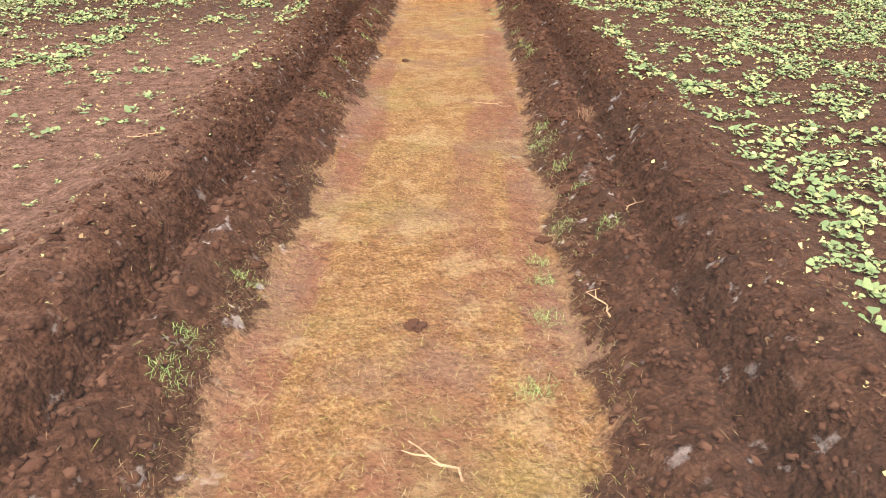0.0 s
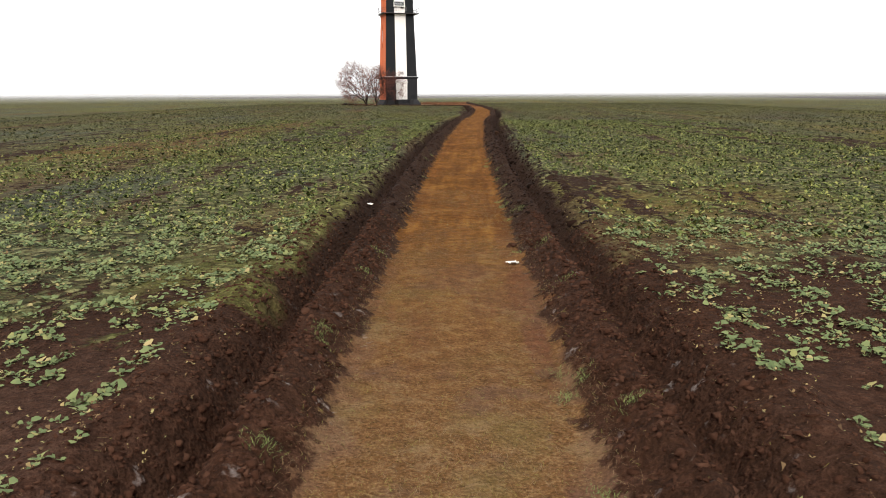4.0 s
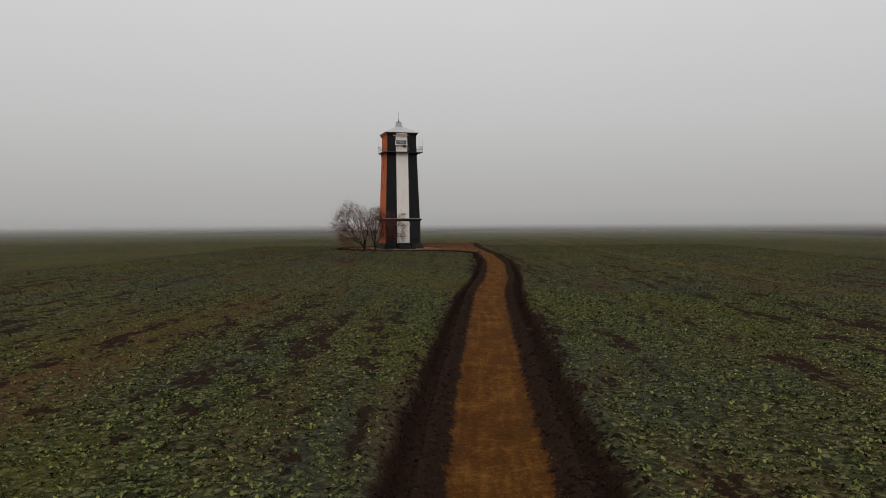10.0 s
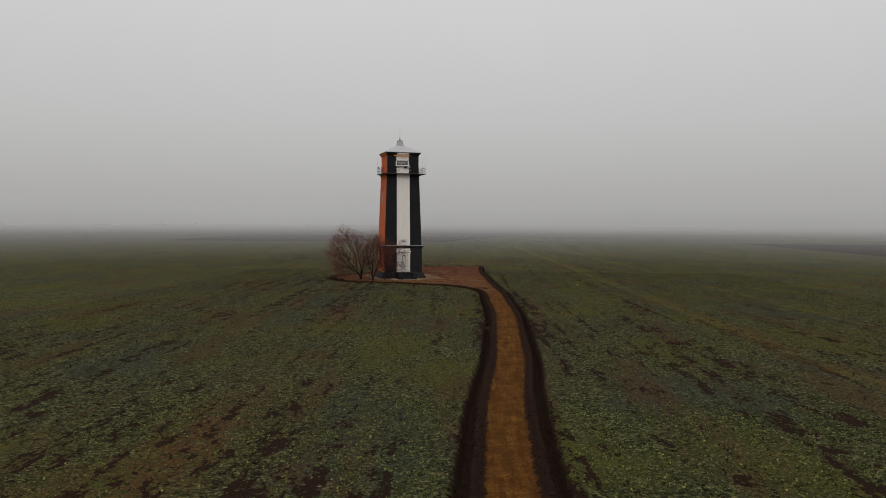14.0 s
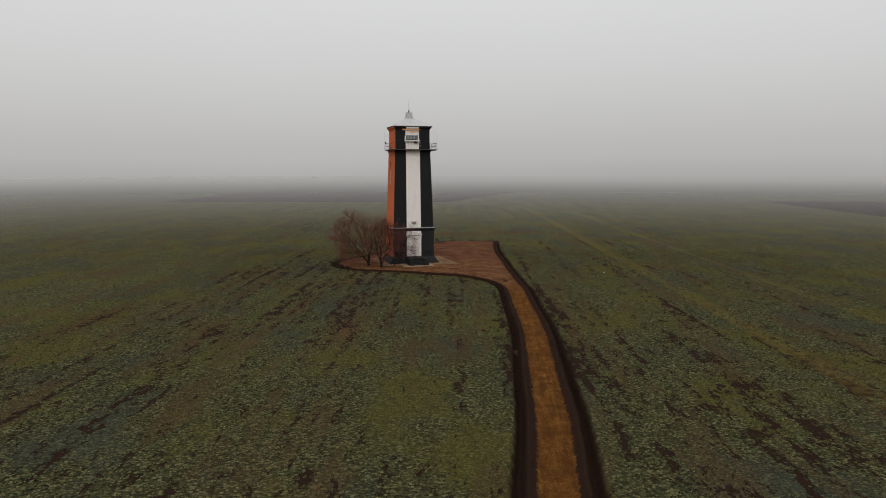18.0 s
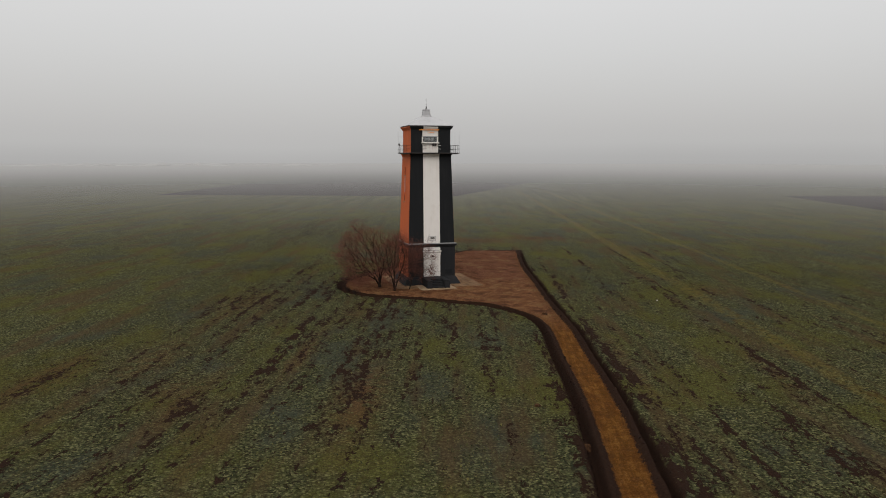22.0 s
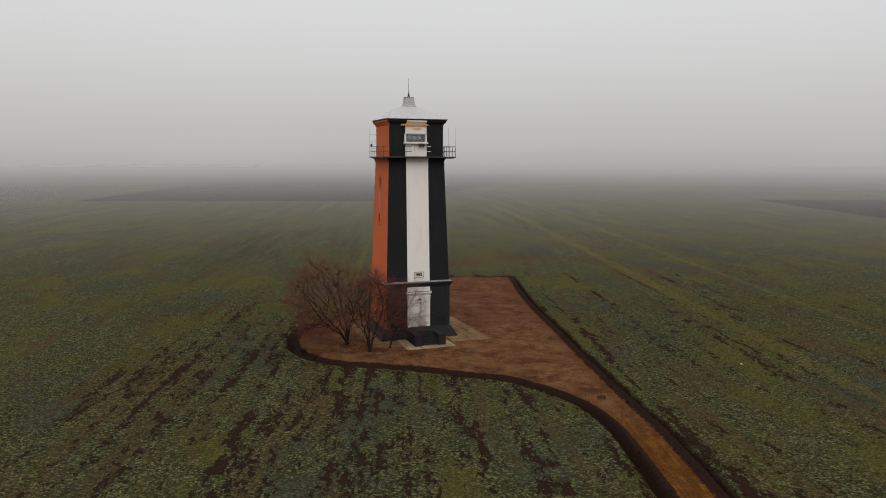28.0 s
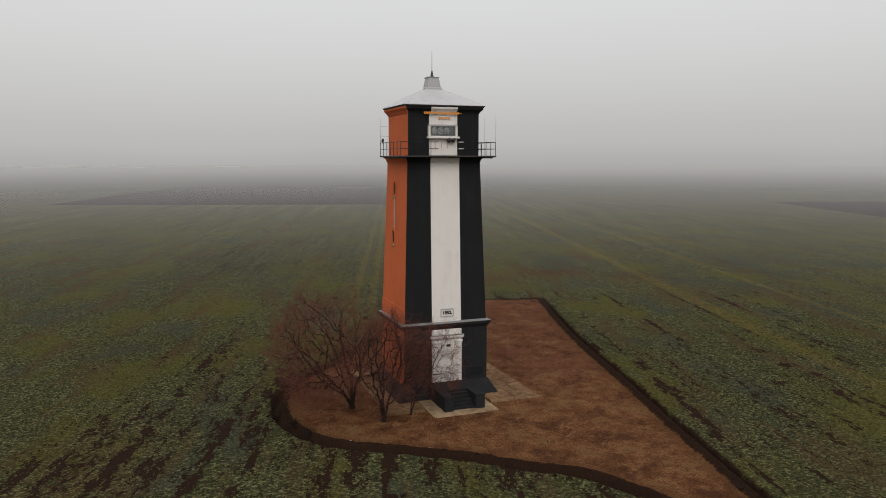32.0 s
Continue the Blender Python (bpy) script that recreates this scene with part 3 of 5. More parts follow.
    # rain water on the worked soil and muddy track edge: smoother, with glints painted pale
    wet = k.math("MULTIPLY", k.step(k.noise(5.5, 4, 0.6, co), 0.60, 0.68), k.math("MULTIPLY", k.step(edge, -0.5, 0.0), k.step(edge, 1.5, 0.9)))
    wet = k.math("MULTIPLY", k.math("MULTIPLY", wet, k.attr("dry")), k.step(n_mid, 0.44, 0.54))
    # this pale tint puts the glints of the water into the base colour
    c = k.mix(k.math("MULTIPLY", wet, 0.4), c, (0.17, 0.130, 0.112))
    k.link(k.math("MULTIPLY_ADD", wet, 0.35, 0.02), k.b.inputs["Specular IOR Level"])
    rough_ = k.math("MULTIPLY_ADD", wet, -0.55, 0.95)
    m = k.done(c, rough_, bump=bump, strength=k.math("SUBTRACT", 1.0, thick), distance=0.12, spec=0.02)
    return m


ground = build_ground()


# ---- the tower ----
def half_at(z):
    """Half width of the tapering shaft."""
    return 3.06 + (2.68 - 3.06) * (z - 5.45) / (16.75 - 5.45)


def facing(points, turn):
    """Turns points of the front face (towards -y) by quarter turns: 1 is the side towards -x."""
    m = Matrix.Rotation(-turn * math.pi / 2, 4, "Z")
    return [tuple(m @ Vector(p)) for p in points]


def slab(turn, x0, x1, z0, z1, h0, h1, thick, x0t=None, x1t=None):
    """A panel that lies on a leaning face, from half depth h0 at z0 to h1 at z1."""
    if turn == 1:
        h0, h1 = h0 + LEFT, h1 + LEFT
    x0t, x1t = x0 if x0t is None else x0t, x1 if x1t is None else x1t
    low = [(x0, -h0 - thick, z0), (x1, -h0 - thick, z0), (x1, -h0 + 0.05, z0), (x0, -h0 + 0.05, z0)]
    top = [(x0t, -h1 - thick, z1), (x1t, -h1 - thick, z1), (x1t, -h1 + 0.05, z1), (x0t, -h1 + 0.05, z1)]
    return hull([facing(low, turn), facing(top, turn)])


PROUD = {1: 0.02, 3: 0.004}     # thickness of the coloured render on the two sides
CUT = 0.58     # the tower is this much less deep than wide
LEFT = 0.10    # and its orange side stands out this much more


def tsq(h, z):
    return square(h + LEFT / 2, z, -LEFT / 2, -CUT / 2, h - CUT / 2)


def reach(turn, w):
    """Ends of a side face, front edge to back edge."""
    return (-(w - CUT), w) if turn == 1 else (-w, w - CUT)


def bevelled(bm, width=0.02):
    bmesh.ops.bevel(bm, geom=list(bm.edges), offset=width, segments=1, affect="EDGES")
    return bm


def build_tower():
    t = empty("light_tower", "tall tapering navigation tower with black, white and orange painted faces", "tower")
    part("base_skirt", bevelled(hull([tsq(3.78, -0.25), tsq(3.78, 0.04), tsq(3.2, 1.02), tsq(3.0, 1.05)])), M_GREY, t, "dark grey sloping base")
    part("plinth_wall", hull([tsq(3.12, 0.9), tsq(3.12, 5.1)]), M_GREY, t, "dark grey painted ground storey")
    for turn in (1, 3):
        part("side_plinth", slab(turn, *reach(turn, 3.11), 0.98, 4.98, 3.12, 3.12, PROUD[turn]), M_ORANGE, t, "orange painted side of the ground storey")
    part("cornice", hull([tsq(3.13, 4.93), tsq(3.18, 5.0), tsq(3.22, 5.12), tsq(3.33, 5.2), tsq(3.34, 5.36), tsq(3.0, 5.37)]), M_GREY, t)
    part("cornice_flashing", hull([tsq(3.35, 5.372), tsq(3.35, 5.395), tsq(3.06, 5.48), tsq(2.9, 5.49)]), M_LEDGE, t, "pale grey sheet metal ledge")
    part("shaft_wall", hull([tsq(half_at(5.4), 5.4), tsq(half_at(16.75), 16.75), tsq(2.72, 16.95), tsq(2.86, 17.14), tsq(2.86, 17.16)]), M_BLACK, t, "black painted tapering shaft")
    for turn in (1, 3):
        w0, w1 = half_at(5.45) - 0.006, half_at(16.72) - 0.006
        side = part("side_face", slab(turn, *reach(turn, w0), 5.45, 16.72, half_at(5.45), half_at(16.72), PROUD[turn], *reach(turn, w1)), M_ORANGE, t, "orange painted side face")
        if turn == 3:
            continue
        part("set_off", slab(turn, *reach(turn, w0), 5.46, 6.52, half_at(5.45), half_at(6.52), 0.07, *reach(turn, half_at(6.52))), M_ORANGE, side)
        part("cove", slab(turn, *reach(turn, 2.66), 16.725, 17.13, 2.70, 2.84, 0.025, *reach(turn, 2.84)), M_ORANGE, side)
    part("white_stripe", slab(0, -1.13, 1.08, 5.47, 16.75, half_at(5.47), half_at(16.75), 0.05, -1.10, 1.05), M_WHITE, t, "white painted vertical stripe")
    part("stripe_cove", slab(0, -1.10, 1.05, 16.755, 17.12, 2.70, 2.86, 0.04), M_WHITE, t)

    # year plaque
    plaque = part("year_plaque", bevelled(slab(0, -0.46, 0.47, 5.86, 6.36, half_at(5.86) + 0.052, half_at(6.36) + 0.052, 0.03), 0.008), M_WHITE, t, "small white plaque with the year 1952")
    frame_ = bmesh.new()
    h = half_at(6.1) + 0.085
    for x0, x1, z0, z1 in ((-0.49, 0.50, 6.34, 6.40), (-0.49, 0.50, 5.82, 5.88), (-0.49, -0.44, 5.88, 6.34), (0.45, 0.50, 5.88, 6.34)):
        box(x0, x1, -h - 0.03, -h + 0.03, z0, z1, bm=frame_)
    part("plaque_frame", frame_, M_STEEL, plaque)
    text = bpy.data.curves.new("year_figures", "FONT")
    text.body, text.size, text.align_x, text.align_y, text.extrude, text.offset = "1952.", 0.34, "CENTER", "CENTER", 0.008, 0.018
    figures = new("year_figures", text)
    figures.matrix_world = pose(0.01, -half_at(6.1) - 0.095, 6.11, 90, 0, 0)
    figures.data.materials.append(M_INK)
    figures.parent = plaque
    # door bay
    bay = part("door_bay", bevelled(box(-1.17, 1.09, -3.21, -3.05, 1.07, 4.92)), M_WHITE, t, "white painted door surround")
    part("hood", bevelled(hull([square(1.14, 4.18, -0.04, -3.22, 0.06), square(1.17, 4.26, -0.04, -3.24, 0.09), square(1.25, 4.34, -0.04, -3.27, 0.14),
                                square(1.25, 4.46, -0.04, -3.27, 0.14), square(1.18, 4.50, -0.04, -3.22, 0.09)]), 0.012), M_WHITE, bay)
    part("hood_flashing", box(-1.30, 1.22, -3.43, -3.2, 4.503, 4.53), M_LEDGE, bay, "grey metal strip")
    for x0, x1 in ((-1.15, -0.72), (0.64, 1.07)):
        part("pilaster", bevelled(box(x0, x1, -3.30, -3.2, 1.09, 3.9)), M_WHITE, bay)
        part("capital", bevelled(hull([square((x1 - x0) / 2, 3.9, (x0 + x1) / 2, -3.26, 0.06), square((x1 - x0) / 2 + 0.05, 3.98, (x0 + x1) / 2, -3.26, 0.1),
                                       square((x1 - x0) / 2 + 0.05, 4.12, (x0 + x1) / 2, -3.26, 0.1)]), 0.012), M_WHITE, bay)
    part("transom_panel", bevelled(box(-0.70, 0.62, -3.25, -3.2, 3.42, 4.15)), M_WHITE, bay)
    part("name_plate", bevelled(box(-0.10, 0.18, -3.29, -3.252, 3.66, 3.84), 0.008), M_INK, bay, "small dark plate above the door")
    door = part("door", bevelled(box(-0.66, 0.58, -3.245, -3.205, 1.10, 3.36)), M_WHITE, bay, "closed white painted wooden door")
    for x0, x1, z0, z1 in ((-0.55, -0.08, 1.25, 2.1), (0.0, 0.47, 1.25, 2.1), (-0.55, -0.08, 2.25, 3.22), (0.0, 0.47, 2.25, 3.22)):
        part("door_panel", bevelled(box(x0, x1, -3.262, -3.247, z0, z1), 0.006), M_WHITE, door)
    part("door_handle", tube([(0.5, -3.25, 2.1), (0.5, -3.32, 2.1), (0.38, -3.32, 2.1)], 0.014), M_IRON, door)
    # wall box beside the door, added for a dark sooty spot
    part("wall_box", bevelled(box(1.75, 2.75, -3.16, -3.1, 1.35, 1.95), 0.015), M_BLACK, t, "plain black box standing for a dark sooty spot")

    # arched slit windows and a cable on the orange side
    for z0 in (10.85, 14.35):
        w = empty("slit_window", "", "")
        w.parent = t
        h = half_at(z0 + 0.5) + 0.02 + LEFT
        ring = bmesh.new()
        arch = [(-0.24, z0), (-0.24, z0 + 0.75)] + [(-0.24 * math.cos(a), z0 + 0.75 + 0.3 * math.sin(a)) for a in [math.pi * i / 8 for i in range(1, 8)]] + [(0.24, z0 + 0.75), (0.24, z0)]
        outer = [(x * 1.45, z0 + (z - z0) * 1.09) for x, z in arch]
        for (a, b), (c, d) in zip(zip(arch, arch[1:]), zip(outer, outer[1:])):
            face = [[(p[0], -h - off, p[1]) for p in (a, b, d, c)] for off in (-0.02, 0.06)]
            hull([facing(f, 1) for f in face], ring)
        part("arch", ring, M_ORANGE, w)
        # a flat black pane fills the arch
        pane = hull([facing([(x, -h + 0.0, z) for x, z in arch], 1), facing([(x, -h - 0.012, z) for x, z in arch], 1)])
        part("pane", pane, M_INK, w, "flat black pane filling the arched opening")
        part("sill", bevelled(hull([facing(square(0.34, z0 - 0.1, 0, -h - 0.08, 0.1), 1), facing(square(0.32, z0 - 0.01, 0, -h - 0.05, 0.08), 1)]), 0.01), M_CONCRETE_PALE, w, "pale stone sill")
    part("cable", tube([(-half_at(z) - 0.05 - LEFT, -0.1 + 0.06 * math.sin(z), z) for z in np.linspace(12.05, 14.2, 8)], 0.035), M_STEEL, t, "pale cable on the wall")

    # gallery
    g = part("gallery_deck", bevelled(box(-3.57, 3.57, -3.57, 1.5, 17.16, 17.27)), M_IRON, t, "thin dark iron gallery deck")
    for x in (-3.3, 3.3):
        part("bearer", box(x - 0.03, x + 0.03, -3.5, 1.4, 17.08, 17.158), M_IRON, g)
    for side in (-1, 1):
        for y in np.linspace(-3.52, 1.45, 7):
            part("post", tube([(side * 3.52, y, 17.27), (side * 3.52, y, 18.2)], 0.022), M_IRON, g)
        for z in (17.74, 18.2):
            part("rail", tube([(side * 3.52, -3.52, z), (side * 3.52, 1.45, z)], 0.022), M_IRON, g)
            part("front_rail", tube([(side * 3.52, -3.52, z), (side * 1.16 - 0.1, -3.52, z)], 0.02), M_BLACK, g)
            part("rail_end", tube([(side * 1.16 - 0.1, -3.52, z), (side * 0.76 - 0.06, -3.52, z)], 0.026), M_WHITE if side > 0 else M_IRON, g)
        for x in (1.35, 2.4):
            part("post", tube([(side * x, -3.52, 17.27), (side * x, -3.52, 18.2)], 0.02), M_BLACK, g)
    for x, y, z in ((3.52, -3.52, 20.05), (3.52, -1.6, 20.05), (-3.52, 1.45, 20.05)):
        part("whip_aerial", tube([(x, y, 17.3), (x, y, z)], 0.018, 5, taper=0.009), M_STEEL, g, "thin upright aerial rod")
    for z in (18.7, 19.4):
        part("aerial_stay", tube([(-3.52, 1.45, z), (-2.66, 1.45, z)], 0.012, 5), M_STEEL, g)

    bm = bmesh.new()
    bmesh.ops.create_uvsphere(bm, u_segments=10, v_segments=6, radius=0.13, matrix=Matrix.LocRotScale((-3.5, 0.9, 18.36), None, (0.8, 0.8, 1.25)))
    part("rail_lamp", bm, M_IRON, g, "small dark lamp on the rail")

    # lantern room
    part("lantern_wall", hull([tsq(2.60, 17.2), tsq(2.60, 20.16), tsq(2.66, 20.3), tsq(2.84, 20.5), tsq(2.86, 20.64)]), M_BLACK, t, "black painted lantern room")
    for turn in (1, 3):
        lp = part("lantern_side", slab(turn, *reach(turn, 2.59), 17.28, 20.15, 2.60, 2.60, PROUD[turn]), M_ORANGE, t, "orange painted side of the lantern room")
        if turn == 3:
            continue
        for x in (-0.9, 0.9):
            part("seam", slab(turn, x - 0.02, x + 0.02, 17.3, 20.1, 2.6, 2.6, 0.035), M_ORANGE, lp)
        def lip(w, z, h):
            a, b = reach(turn, w)
            return facing(square((b - a) / 2, z, (a + b) / 2, -h - (LEFT if turn == 1 else 0), 0.05), turn)

        part("side_cornice", hull([lip(2.60, 20.16, 2.60), lip(2.7, 20.32, 2.68), lip(2.85, 20.52, 2.84), lip(2.87, 20.635, 2.85)]), M_ORANGE, lp)
    front = part("lantern_front", bevelled(box(-1.16, 0.93, -2.68, -2.58, 17.28, 20.2)), M_WHITE, t, "white painted lantern front")
    part("front_cove", hull([square(0.95, 20.2, -0.1, -2.65, 0.06), square(0.95, 20.34, -0.1, -2.74, 0.06), square(0.97, 20.5, -0.1, -2.87, 0.06), square(0.97, 20.61, -0.1, -2.89, 0.06)]), M_WHITE, front)
    wn = part("light_window", bevelled(box(-1.10, 0.72, -2.72, -2.685, 18.66, 19.32), 0.01), M_IRON, t, "wide window with three round signal lamps")
    for x0, x1, z0, z1 in ((-1.26, 0.90, 19.32, 19.42), (-1.26, -1.12, 18.62, 19.32), (0.74, 0.90, 18.62, 19.32)):
        part("window_frame", bevelled(box(x0, x1, -2.84, -2.60, z0, z1), 0.012), M_STEEL if z0 > 19 else M_WHITE, wn)
    part("window_sill", bevelled(box(-1.34, 1.0, -3.0, -2.6, 18.46, 18.6), 0.015), M_WHITE, wn)
    for x in (-0.80, -0.34, 0.13):
        lamp = empty("signal_lamp", "", "")
        lamp.parent = wn
        bm = bmesh.new()
        bmesh.ops.create_cone(bm, segments=20, radius1=0.225, radius2=0.2, depth=0.08, cap_ends=True, matrix=pose(x, -2.765, 19.0, 90, 0, 0))
        part("rim", bm, M_STEEL, lamp)
        bm = bmesh.new()
        bmesh.ops.create_uvsphere(bm, u_segments=16, v_segments=8, radius=0.18, matrix=Matrix.LocRotScale((x, -2.8, 19.0), None, (1, 0.25, 1)))
        part("lens", bm, M_LENS, lamp, "grey glass lens")
    pane = part("window_pane", box(-1.12, 0.74, -2.835, -2.829, 18.62, 19.32), M_GLASS, wn)
    pane.visible_shadow = False
    for x, w in ((0.22, 0.17), (0.52, 0.15)):
        bm = bmesh.new()
        bmesh.ops.create_cone(bm, segments=14, radius1=w, radius2=w * 0.6, depth=0.26, cap_ends=True, matrix=pose(x, -3.02, 18.36, 70, 0, 12))
        flood = part("floodlight", bm, M_IRON, t, "small round dark floodlight under the sill")
        part("arm", tube([(x, -2.7, 18.3), (x, -2.95, 18.3)], 0.02), M_IRON, flood)
    for x in (-0.75, -0.3, 0.15):
        part("rust_streak", box(x, x + 0.035, -2.687, -2.683, 17.75, 18.3), M_RUST, front)
    # lettering boards: unreadable, kept as plain bars
    sign = part("sign_board", box(-1.12, 0.95, -2.86, -2.81, 20.16, 20.24), M_STEEL, t, "narrow board with a row of orange letters")
    for x in (-0.9, 0.7):
        part("bracket", box(x, x + 0.04, -2.83, -2.66, 20.18, 20.22), M_IRON, sign)
    rng = random.Random(4)
    x = -1.62
    while x < 1.05:
        w = rng.uniform(0.09, 0.15)
        part("letter_bar", box(x, x + w, -2.89, -2.862, 20.11 + rng.uniform(0, 0.03), 20.29), M_SIGN, sign)
        x += w + rng.choice((0.05, 0.05, 0.12))
    part("sign_rail", box(-1.64, 1.18, -2.87, -2.862, 20.185, 20.215), M_SIGN, sign)
    sign_two = part("sign_board", box(-0.52, 0.42, -2.73, -2.685, 19.77, 19.99), M_WHITE, t, "small board with orange letters")
    x = -0.47
    while x < 0.34:
        w = rng.uniform(0.06, 0.10)
        part("letter_bar", box(x, x + w, -2.75, -2.733, 19.80, 19.95), M_SIGN, sign_two)
        x += w + 0.035

    # roof
    part("eave", hull([tsq(2.88, 20.64), tsq(2.93, 20.70), tsq(2.93, 20.74)]), M_IRON, t, "dark eave edge")
    part("roof", hull([tsq(2.99, 20.745), tsq(2.99, 20.775), tsq(1.7, 21.50), tsq(0.62, 22.02)]), M_ROOF, t, "low hipped roof of grey sheet metal")
    vent = part("ventilator", hull([tsq(0.60, 22.0), tsq(0.59, 22.10), square(0.50, 22.22), square(0.39, 22.86), square(0.43, 22.88), square(0.44, 22.94), square(0.1, 22.98)]), M_STEEL, t, "grey tapering roof ventilator")
    bm = bmesh.new()
    bmesh.ops.create_cone(bm, segments=12, radius1=0.13, radius2=0.03, depth=0.5, cap_ends=True, matrix=pose(0, 0, 23.2))
    part("spire", bm, M_IRON, vent)
    part("lightning_rod", tube([(0, 0, 23.4), (0, 0, 24.8)], 0.022, 6, taper=0.008), M_IRON, vent)
    return t


def lens_mat():
    k = Nodes("lamp_lens")
    return k.done((0.16, 0.16, 0.16), 0.3, spec=0.5)


M_LENS = lens_mat()
M_RUST = speckled("rust", (0.22, 0.09, 0.04), (0.35, 0.2, 0.12), 30)
tower = build_tower()


def build_steps():
    s = empty("entrance_steps", "black painted masonry steps with broad cheek walls before the door", "steps", at=(0, -5, 0))
    m = Matrix.Translation((0, 5, 0))

    def p(name, bm, mat, label=""):
        bm.transform(m)
        return part(name, bm, mat, s, label)

    p("landing", bevelled(box(-1.5, 1.44, -5.1, -3.15, 0.05, 1.06), 0.02), M_GREY)
    for x0, x1 in ((-1.5, -0.86), (0.76, 1.44)):
        p("cheek_wall", bevelled(hull([[(x0, -6.66, 0.05), (x1, -6.66, 0.05), (x1, -5.1, 0.05), (x0, -5.1, 0.05)], [(x0, -6.66, 0.98), (x1, -6.66, 0.98), (x1, -5.1, 1.0), (x0, -5.1, 1.0)]]), 0.02), M_GREY)
        p("cheek_cap", bevelled(box(x0 - 0.03, x1 + 0.03, -6.7, -5.09, 1.0, 1.075), 0.015), M_GREY)
    for i in range(5):
        p("step", bevelled(box(-0.855, 0.755, -6.45 + 0.27 * i, -5.1, 0.05 + 0.168 * i, 0.05 + 0.168 * (i + 1)), 0.012), M_GREY)
    return s


steps = build_steps()


def build_apron():
    """Broken concrete paving round the foot of the tower."""
    a = empty("paving", "cracked sandy concrete paving round the tower foot", "paving", kind="structure")
    rng = random.Random(9)
    xs = [-5.2, -3.75, -2.5, 2.3, 3.3, 4.3, 5.3, 6.25]
    ys = [-5.85, -4.9, -4.0, -3.0, -2.1, -1.2, -0.2, 0.8, 1.7, 2.5, 3.3, 5.0]
    shift = {(x, y): (rng.uniform(-0.22, 0.22) if x in xs[1:-1] else 0.0, rng.uniform(-0.25, 0.25) if y in ys[1:-1] else 0.0) for x in xs for y in ys}
    for x0, x1 in zip(xs, xs[1:]):
        for y0, y1 in zip(ys, ys[1:]):
            if x0 == -2.5 and y1 < 3.4:
                continue
            if abs((x0 + x1) / 2) < 3.1 and abs((y0 + y1) / 2) < 3.0:
                continue
            g = rng.choice((0.008, 0.014, 0.03))
            ring = [(x + shift[x, y][0] + g * (1 if x == x0 else -1), y + shift[x, y][1] + g * (1 if y == y0 else -1)) for x, y in ((x0, y0), (x1, y0), (x1, y1), (x0, y1))]
            h = 0.05 + rng.uniform(-0.012, 0.012)
            mids = []
            for (ax, ay), (bx, by) in zip(ring, ring[1:] + ring[:1]):
                mids += [(ax, ay), ((ax + bx) / 2 + rng.uniform(-0.03, 0.03), (ay + by) / 2 + rng.uniform(-0.03, 0.03))]
            part("slab", hull([[(x, y, -0.1) for x, y in mids], [(x, y, h - 0.01) for x, y in mids], [(x * 0.99 + 0.01 * (x0 + x1) / 2, y * 0.99 + 0.01 * (y0 + y1) / 2, h) for x, y in mids]]), M_CONCRETE, a)
    part("step_base", bevelled(box(-2.44, 2.2, -7.35, -3.3, -0.1, 0.065), 0.02), M_CONCRETE_PALE, a, "pale concrete slab under the steps")
    return a


apron = build_apron()


